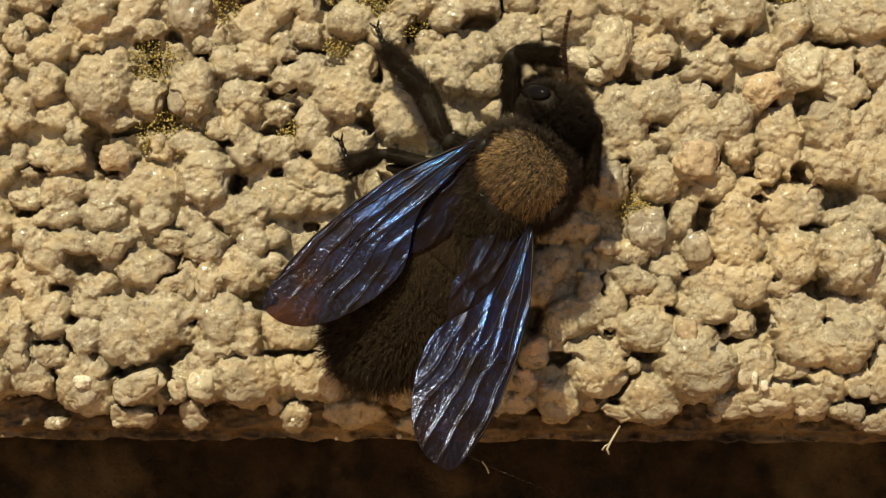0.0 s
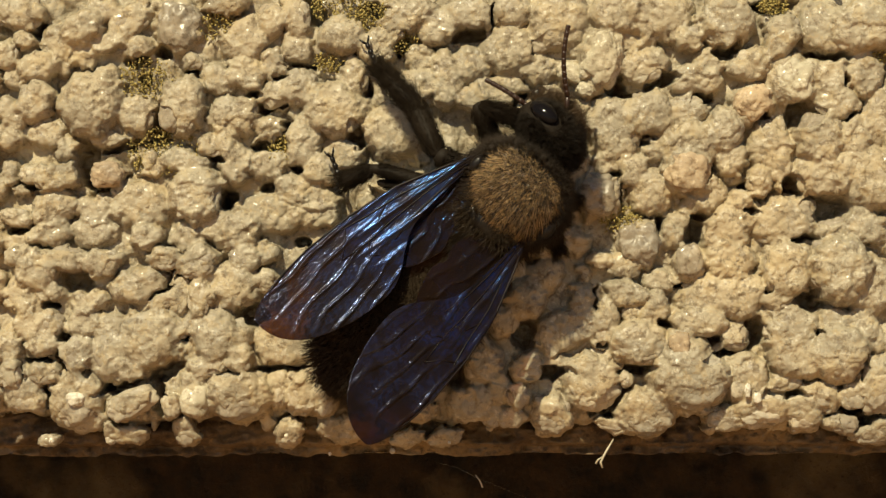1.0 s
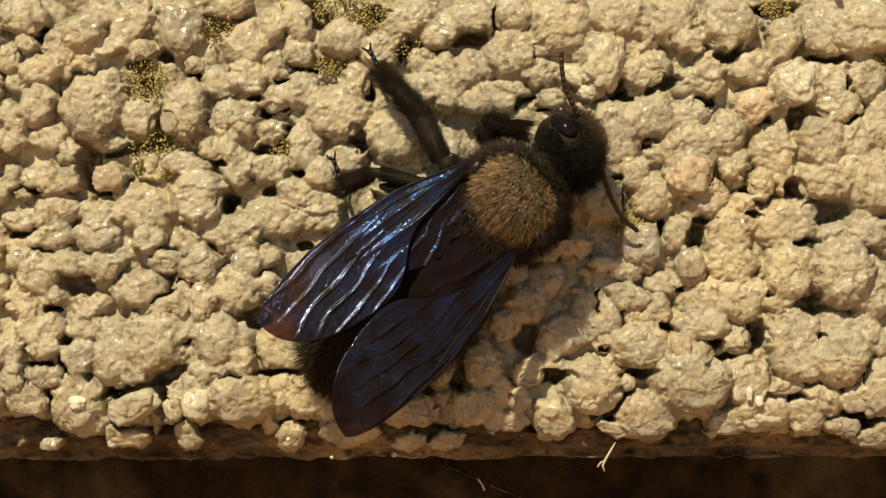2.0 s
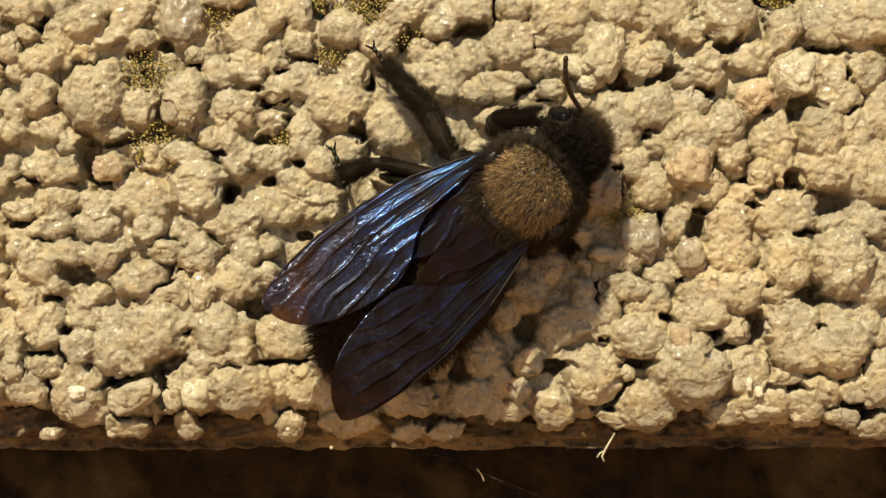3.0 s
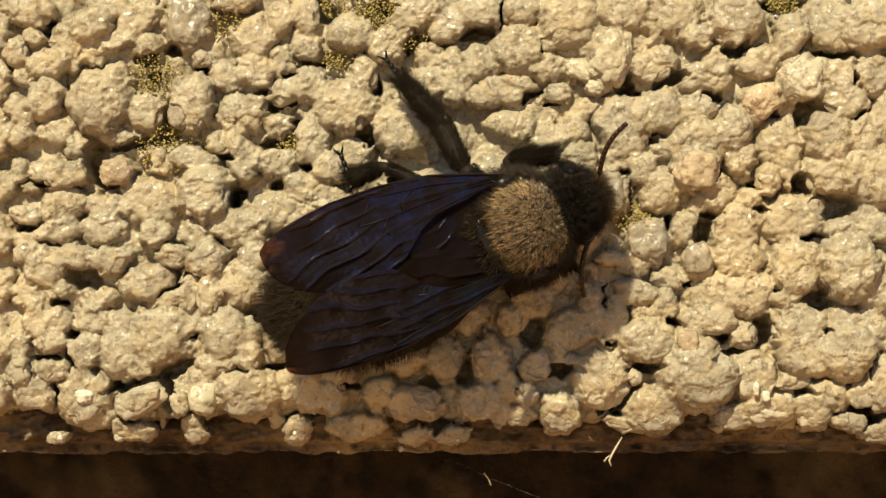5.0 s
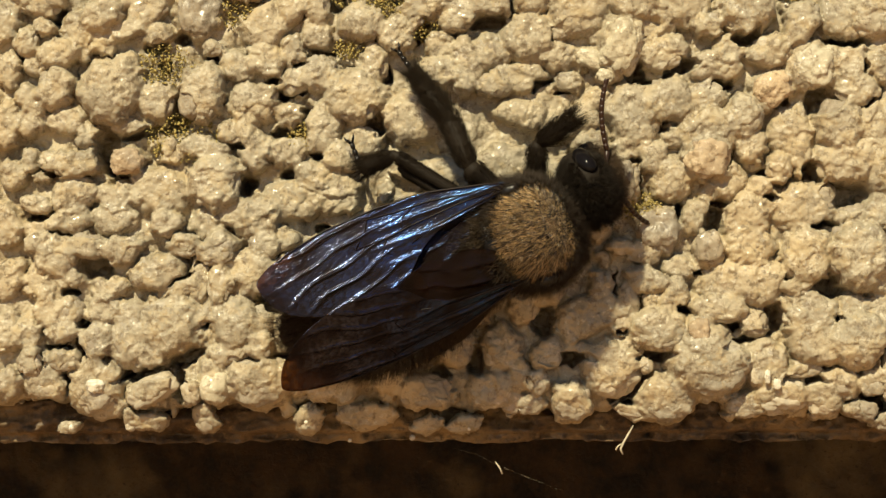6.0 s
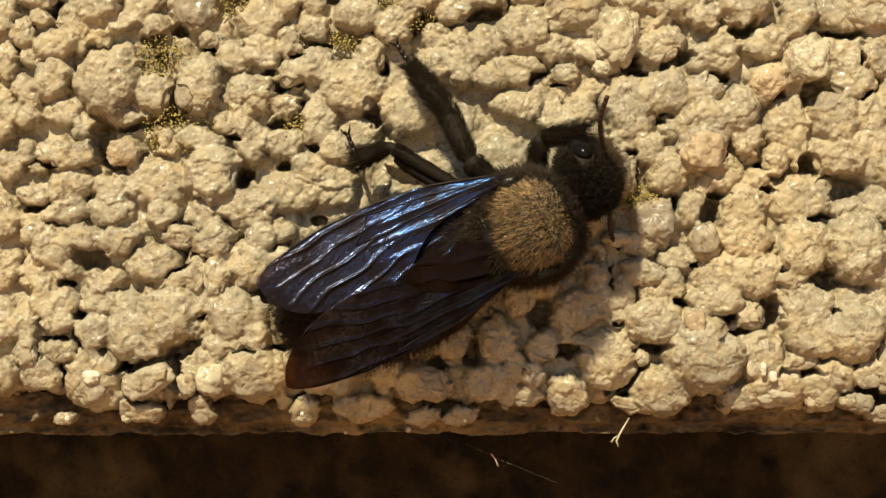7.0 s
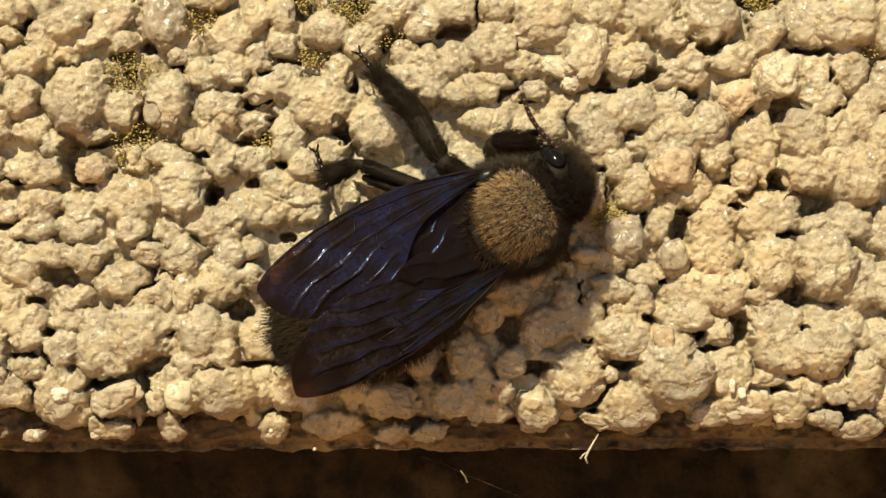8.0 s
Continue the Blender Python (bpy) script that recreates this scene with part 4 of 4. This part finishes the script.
def lay_stones():
    small, large = stone_meshes(14, 4, 1), stone_meshes(14, 5, 50)
    r = random.Random(12)
    for x, z, a, b, tilt, proud, mat in STONES:
        me = r.choice(large if min(a, b) > 1.2 else small)
        ob = placed("stone", me, STONE, wall)
        if mat is not STONE:
            ob.material_slots[0].link = "OBJECT"
            ob.material_slots[0].material = mat
        c = 0.66 * min(a, b)
        spin = r.choice((0, 90, 180, 270))
        ob.matrix_basis = pose(x * MM, -(proud - c - float(tuck(z))) * MM, z * MM) @ Matrix.Rotation(-tilt, 4, "Y") @ Matrix.Diagonal((a * MM, c * MM, b * MM, 1)) @ pose(0, 0, 0, 0, spin, 0)


lay_stones()


# ---- moss in the joints, threads and crumbs on the edge ----
def moss(x, z, size, seed):
    """Tiny upright leaf scales, four-sided, heaped in a joint."""
    r = np.random.RandomState(seed)
    size *= 1.7
    n = int(300 * size)
    a, d, w = r.uniform(0, 6.28, n), size * np.sqrt(r.rand(n)), r.uniform(0.04, 0.12, n)[:, None]
    root = np.stack([x + d * np.cos(a), r.uniform(-0.9, 1.1, n), z + 0.7 * d * np.sin(a)], -1)
    way = r.normal(0, 1, (n, 3)) + (0, -1.2, 0)
    way /= np.linalg.norm(way, axis=1)[:, None]
    s = np.cross(way, r.normal(0, 1, (n, 3)))
    s /= np.linalg.norm(s, axis=1)[:, None]
    o = np.cross(way, s)
    verts = np.stack([root, root + way * w * 1.5 + s * w, root + way * w * 1.5 + o * w * 0.6, root + way * w * 1.5 - s * w, root + way * w * 1.5 - o * w * 0.6, root + way * w * 3.4], 1)
    one = [(0, 2, 1), (0, 3, 2), (0, 4, 3), (0, 1, 4), (5, 1, 2), (5, 2, 3), (5, 3, 4), (5, 4, 1)]
    me = from_arrays("moss", verts.reshape(-1, 3), [tuple(6 * i + k for k in f) for i in range(n) for f in one])
    tagged(placed("moss", me, MOSS), "dry yellow-green moss in a joint of the roughcast", "moss", "moss in the joints", "stuff")


for k, (x, z, size) in enumerate(((-21.2, 12.0, 1.2), (-20.0, 6.8, 1.5), (-16.0, 15.6, 0.9), (-7.4, 17.2, 1.2), (-5.2, 16.2, 1.0), (-8.2, 13.2, 0.6),
                                  (-11.4, 7.0, 0.7), (-3.2, 14.8, 0.8), (12.4, 2.0, 0.8), (13.2, 1.6, 0.6), (23.4, 17.2, 0.6), (31.0, 13.6, 0.6))):
    moss(x, z, size, k)


def thread(points, thick, label):
    tagged(part("thread", tube(bmesh.new(), points, [thick * (0.6 + 0.4 * math.sin(7 * i)) for i in range(len(points))], 6), SILK), label, "thread")


thread([(12.0, 0.1, -13.7), (11.6, -0.3, -14.3), (11.3, -0.4, -14.8), (11.05, -0.5, -15.3), (11.2, -0.5, -15.7)], 0.09, "pale frayed thread hanging from the wall's lower edge")
thread([(11.25, -0.35, -14.9), (10.9, -0.4, -15.1), (10.7, -0.4, -15.4)], 0.08, "pale short thread hanging from the wall's lower edge")
thread([(2.2, 2.0, -16.4), (2.55, 2.0, -16.9), (2.7, 2.0, -17.3)], 0.07, "pale crumb of web under the drip edge")
thread([(-0.9, 2.0, -15.4), (0.9, 2.2, -15.9), (2.4, 2.4, -16.7), (4.6, 2.6, -17.6), (7.0, 2.8, -18.6)], 0.004, "fine spider thread under the drip edge")


def crumb(x, y, z, size, seed):
    tagged(part("crumb", blob(bmesh.new(), (x, y, z), (size, size * 0.8, size), None, 16, 10, 0.3, seed), QUARTZ), "tiny pale grit crumb on the wall's lower band", "grit", "grit on the edge")


for k, (x, z, size) in enumerate(((-3.75, -14.5, 0.2), (-11.3, -13.4, 0.16), (-28.0, -13.7, 0.2), (-8.2, -14.7, 0.13), (0.3, -13.9, 0.12))):
    crumb(x, -0.2, z, size, k)

# ---- what moves ----
def track(rows):
    """A smooth path through rows of (seconds, values...): returns a function of time."""
    ts = np.array([r[0] for r in rows], float)
    vs = np.array([r[1:] for r in rows], float)
    d = np.gradient(vs, ts, axis=0) * 0.8

    def at(t):
        t = min(max(t, ts[0]), ts[-1])
        i = min(max(int(np.searchsorted(ts, t)) - 1, 0), len(ts) - 2)
        h = ts[i + 1] - ts[i]
        s = (t - ts[i]) / h
        return ((1 + 2 * s) * (1 - s) ** 2 * vs[i] + s * (1 - s) ** 2 * h * d[i]
                + s * s * (3 - 2 * s) * vs[i + 1] + s * s * (s - 1) * h * d[i + 1])
    return at


def frame_of(origin, along, up):
    """A pose at origin (mm) with x along, z as near to up as can be."""
    x = Vector(along).normalized()
    z = (Vector(up) - x * Vector(up).dot(x)).normalized()
    m = Matrix((x, z.cross(x), z)).transposed().to_4x4()
    m.translation = Vector(origin) * MM
    return m


def motions():
    # seconds, x and z in mm of the point between the wing bases, heading in degrees
    body = track(((0, 3.72, 3.58, 48.6), (0.5, 3.66, 3.31, 47.7), (1, 3.84, 3.36, 46.3), (1.5, 3.60, 3.29, 45.3), (2.8, 4.05, 3.17, 40.7),
                  (3, 4.55, 3.19, 41.0), (3.5, 4.46, 3.12, 39.4), (4, 5.36, 3.00, 37.1), (4.5, 4.56, 1.75, 23.3), (4.7, 4.28, 1.58, 21.9),
                  (5.8, 2.84, 0.46, 22.3), (6, 3.65, 0.13, 23.0), (6.5, 3.62, 0.07, 22.0), (7, 3.75, 0.10, 21.7), (7.5, 4.24, 0.50, 22.9),
                  (8, 4.73, 1.72, 29.7)))
    # body height over the wall, nose-down pitch, sideways roll
    stance = track(((0, 5.7, 0, 0), (1.5, 5.7, 0, 0), (3.5, 5.7, 0, 0), (4, 6.0, 5, 0), (4.5, 6.3, 12, 0), (4.7, 6.3, 11, 0), (5.8, 5.6, 0, 0), (7, 5.6, 0, 0), (8, 5.6, 3, 0)))
    # where the wing tips show on the plane of the stones' face
    tip_l = track(((0, -13.45, -5.51), (0.5, -13.78, -5.25), (1, -13.40, -5.20), (1.5, -13.59, -5.89), (1.7, -13.42, -5.44), (2.8, -13.20, -4.72),
                   (3, -13.12, -4.53), (3.5, -12.76, -4.36), (3.8, -12.26, -3.12), (4, -11.33, -1.76), (4.2, -10.84, -1.11), (4.3, -10.89, -1.11),
                   (4.5, -11.96, -0.34), (4.7, -12.54, -0.42), (5.8, -15.92, -2.56), (6, -14.81, -3.75), (6.5, -14.77, -4.33), (7, -14.54, -4.21),
                   (7.2, -14.40, -3.92), (7.7, -13.37, -3.10), (8, -12.20, -3.42)))
    tip_r = track(((0, -0.25, -16.83), (0.2, -1.22, -16.59), (0.4, -2.47, -16.23), (0.6, -3.80, -15.54), (0.8, -4.80, -14.61), (1, -5.68, -13.92),
                   (1.5, -6.91, -13.77), (1.7, -7.10, -13.44), (2.8, -7.68, -12.64), (3.5, -7.24, -12.44), (4, -6.53, -11.56), (4.3, -7.69, -9.27),
                   (4.5, -9.88, -8.74), (4.7, -10.86, -8.62), (5.8, -13.40, -10.32), (6, -13.09, -10.79), (6.5, -12.77, -10.81), (7.2, -12.28, -11.32),
                   (7.7, -11.13, -10.70), (8, -9.60, -10.74)))
    # roll of the left and the right wing, degrees
    wings = track(((0, 9, -4), (0.6, 9, -8), (1, 9, -12), (1.5, 9, -18), (3.5, 9, -26), (3.8, 6, -26), (4, 0, -25), (4.5, -4, -24),
                   (4.7, -4, -24), (5.8, 10, -38), (6.5, 10, -38), (7, 10, -36), (7.5, 9, -32), (8, 5, -26)))
    skull = track(((0, 6.36, 8.95, 62), (0.5, 6.05, 8.54, 55), (1, 6.53, 8.55, 42), (1.5, 7.28, 7.96, 36), (2.8, 8.16, 7.39, 34), (3.5, 8.10, 6.85, 32),
                   (4, 8.54, 6.26, 25), (4.5, 8.17, 3.94, 14), (4.7, 7.80, 3.67, 14), (5.8, 7.80, 4.05, 28), (6.5, 8.10, 3.70, 32), (7, 8.00, 4.05, 30),
                   (7.5, 8.15, 4.20, 28), (8, 8.20, 4.85, 30)))
    whip_a = track(((0, 7.80, 14.77), (0.2, 5.12, 14.19), (0.4, 3.14, 14.31), (0.6, 5.84, 15.05), (0.8, 5.95, 14.48), (1, 8.54, 14.92), (1.2, 8.69, 13.91),
                    (1.5, 8.13, 15.37), (1.7, 8.10, 14.26), (2.8, 8.74, 12.29), (3.5, 8.23, 11.71), (4, 10.66, 10.13), (4.5, 11.41, 7.28), (4.7, 11.43, 7.13),
                    (5.8, 11.36, 10.36), (6, 9.96, 10.29), (6.5, 12.13, 10.12), (7, 10.03, 8.30), (7.5, 9.78, 8.81), (8, 6.95, 10.23)))
    whip_b = track(((0, 8.29, 4.49), (0.5, 9.86, 5.10), (1, 3.19, 11.64), (1.5, 10.32, 4.83), (1.7, 11.97, 3.89), (2.8, 10.15, 4.40), (3.5, 10.54, 5.35),
                    (4, 10.29, 4.57), (4.5, 9.17, -2.30), (4.7, 9.07, -1.99), (5.8, 12.19, 2.28), (6.5, 11.24, 1.25), (7, 10.79, 1.17), (8, 10.22, 1.56)))
    knee = track(((0, -0.56, 6.46), (1, -0.47, 6.41), (1.5, -0.50, 6.40), (2.8, 0.31, 5.78), (3.5, 0.55, 5.94), (4, 0.93, 5.94), (4.5, 0.91, 5.64),
                  (5.8, 0.31, 4.64), (6.5, 0.42, 4.59), (7, 0.57, 4.51), (7.5, 0.44, 4.64), (8, 0.86, 5.69)))
    elbow = track(((0, 4.05, 12.52), (0.5, 3.54, 10.15), (1, 2.27, 9.77), (1.5, 2.04, 9.37), (2.8, 3.05, 8.48), (3.5, 2.97, 8.33), (4, 3.59, 8.06),
                   (4.5, 3.52, 5.92), (4.7, 3.54, 5.84), (5.8, 4.69, 6.37), (6, 5.00, 6.23), (6.5, 5.62, 5.62), (7, 5.45, 6.05), (7.5, 4.81, 6.37), (8, 4.22, 6.94)))
    paw = track(((0, 6.91, 12.21), (0.5, 6.28, 9.57), (1, 4.81, 8.91), (1.5, 4.98, 8.40), (2.8, 5.79, 8.48), (3.5, 6.30, 8.64), (4, 6.71, 7.86),
                      (4.5, 6.26, 6.12), (4.7, 6.28, 5.84), (5.8, 6.84, 7.94), (6, 6.95, 7.52), (6.5, 7.65, 7.03), (7, 7.68, 6.24), (7.5, 7.16, 6.76), (8, 6.84, 7.02)))
    # degrees by which the head is cocked, its left eye turned up
    nod = track(((0, 35), (0.3, 42), (0.7, 48), (1.2, 52), (1.7, 50), (2.8, 15), (3.5, 10), (4.5, 0), (4.7, 0), (5.8, 35), (6.5, 42), (7, 30), (8, 38)))
    # right foreleg, brought up to wipe the face twice: knee x, z, then foot x, z
    wipe = track(((0, 9.7, 8.0, 9.5, 3.2), (0.6, 9.8, 7.8, 9.6, 3.2), (0.8, 7.0, 4.2, 7.5, 2.2), (1.05, 7.0, 4.2, 7.5, 2.2), (1.2, 10.1, 8.6, 10.2, 4.2),
                  (1.4, 7.0, 4.2, 7.6, 2.2), (3.5, 7.0, 3.6, 7.6, 2.0), (4.5, 6.6, 2.6, 7.2, 1.0), (8, 6.6, 2.6, 7.2, 1.0)))
    eye_at = track([row[:3] for row in DRIFT])
    moving = {}

    def key(ob, t, m):
        moving.setdefault(ob, []).append((t, m))

    for k in range(81):
        t = k / 10
        x, z, turn = body(t)
        high, nose, lean = stance(t)
        c, s = math.cos(radians(turn)), math.sin(radians(turn))
        ahead, out = Vector((c, 0, s)), Vector((0, -1, 0))
        root = Vector((x, -high, z)) + Vector((s, 0, -c)) * 0.5
        bee_m = frame_of(root, ahead, out) @ pose(0, 0, 0, lean, nose, 0)
        inv = bee_m.inverted()
        key(bee, t, bee_m)
        local = lambda p: inv @ (Vector(p) * MM) / MM
        world_of = lambda p: (bee_m @ (Vector(p) * MM)) / MM
        # abdomen hangs a little towards the wall
        key(abdomen, t, frame_of((-2.6, 0, -0.9), (1, 0, 0.05 + 0.02 * math.sin(t * 5)), (0, 0, 1)))
        hx, hz, hy = skull(t)
        cock = nod(t)[0]
        head_w = frame_of((hx + 0.45, -high + 0.8, hz - 0.75), (math.cos(radians(hy)), 0.25, math.sin(radians(hy))), out) @ pose(0, 0, 0, cock, 0, 0)
        key(head, t, inv @ head_w)
        hinv = head_w.inverted()
        for whip, path, side in ((antenna_a, whip_a, -1), (antenna_b, whip_b, 1)):
            base = Vector((1.3, side * -0.6, 0.9))
            root_w = head_w @ (base * MM) / MM
            reach = Vector((path(t)[0] - root_w.x, 0, path(t)[1] - root_w.z))
            rise = math.sqrt(max(0.0, 6.6 ** 2 - reach.length_squared)) * (0.8 if whip is antenna_a else -0.4)
            goal = hinv @ ((root_w + reach + out * rise) * MM) / MM
            key(whip, t, frame_of(base, goal - base, (-0.6, 0, 1)))
        rl, rr = wings(t)
        side_way, rise_way = eye_at(t)
        eye = Vector((side_way, -FRONT - DIST, rise_way))
        for fore, hind, tips, roll, side, back in ((wing_l, hind_l, tip_l, rl, 1, 0.9), (wing_r, hind_r, tip_r, rr, -1, -1.1)):
            base = world_of((back, side * 3.3 + 0.5, 1.5))
            seen = Vector((tips(t)[0], -FRONT, tips(t)[1]))
            pitch = radians(10)
            for _ in range(8):      # the wing keeps its length, so its tip rises from the wall as far as its view is short
                tip = eye + (seen - eye) * ((base.y - WING_LEN * math.sin(pitch) + FRONT + DIST) / DIST)
                flat = Vector((tip.x - base.x, 0, tip.z - base.z))
                pitch = math.acos(min(0.997, flat.length / WING_LEN))
            flat = Matrix.Rotation(-side * math.atan(WING_DROOP / WING_LEN), 3, out) @ flat.normalized()
            along = flat * math.cos(pitch) + out * math.sin(pitch)
            m = inv @ frame_of(base, along, out)
            key(fore, t, m @ pose(0, 0, 0, roll, 0, 0))
            key(hind, t, m @ pose(0, 0, 0, roll * 0.5, 0, 0))
        # middle left leg: its claws hold still, the knee rides with the body
        claw, kn = Vector((-5.05, -2.3, 13.48)), Vector((knee(t)[0], -5.2, knee(t)[1]))
        shin = (kn - claw).normalized()
        bend = kn - shin * 3.9 + Vector((shin.z, 0, -shin.x)) * -0.55
        ankle = bend + (claw + shin * 1.6 - bend).normalized() * 4.2
        key(mid_tibia, t, inv @ frame_of(kn, bend - kn, out))
        key(mid_tarsus, t, inv @ frame_of(bend, ankle - bend, out))
        key(mid_foot, t, inv @ frame_of(ankle, claw - ankle, out))
        key(mid_femur, t, inv @ frame_of(kn, world_of((0.2, 2.2, -1.5)) - kn, out))
        kn, ankle, claw = Vector((-4.9, -3.6, 5.5)), Vector((-7.23, -2.8, 4.57)), Vector((-8.11, -2.4, 6.8))
        key(hind_tibia, t, inv @ frame_of(kn, ankle - kn, out))
        key(hind_foot, t, inv @ frame_of(ankle, claw - ankle, out))
        key(hind_shank, t, inv @ frame_of(kn + Vector((0.5, 0.4, -1.0)), world_of((-1.4, 1.6, -2.0)) - kn - Vector((0.5, 0.4, -1.0)), out))
        key(hind_femur, t, inv @ frame_of(kn, world_of((-1.0, 2.0, -1.8)) - kn, out))
        kn, end = Vector((elbow(t)[0], -5.0, elbow(t)[1])), Vector((paw(t)[0], -5.4, paw(t)[1]))
        key(front_tibia, t, inv @ frame_of(kn, end - kn, out))
        key(front_femur, t, inv @ frame_of(kn, world_of((2.0, 2.0, -1.5)) - kn, out))
        kx, kz, fx, fz = wipe(t)
        kn, end = Vector((kx, -5.4, kz)), Vector((fx, -5.0, fz))
        key(wipe_tibia, t, inv @ frame_of(kn, end - kn, out))
        key(wipe_femur, t, inv @ frame_of(kn, world_of((2.6, -2.0, -1.2)) - kn, out))
        for (femur, tibia), hip, kn, foot in zip(right_legs, ((0.2, -2.2, -1.5), (-1.0, -2.0, -1.8)),
                                                 ((4.4, -3.6, 1.4), (2.4, -3.6, 0.4)), ((5.2, -2.6, -0.6), (0.8, -2.6, -0.8))):
            kn = Vector(kn)
            key(femur, t, inv @ frame_of(kn, world_of(hip) - kn, out))
            key(tibia, t, inv @ frame_of(kn, Vector(foot) - kn, out))
    for ob, rows in moving.items():
        walk(ob, rows)


motions()
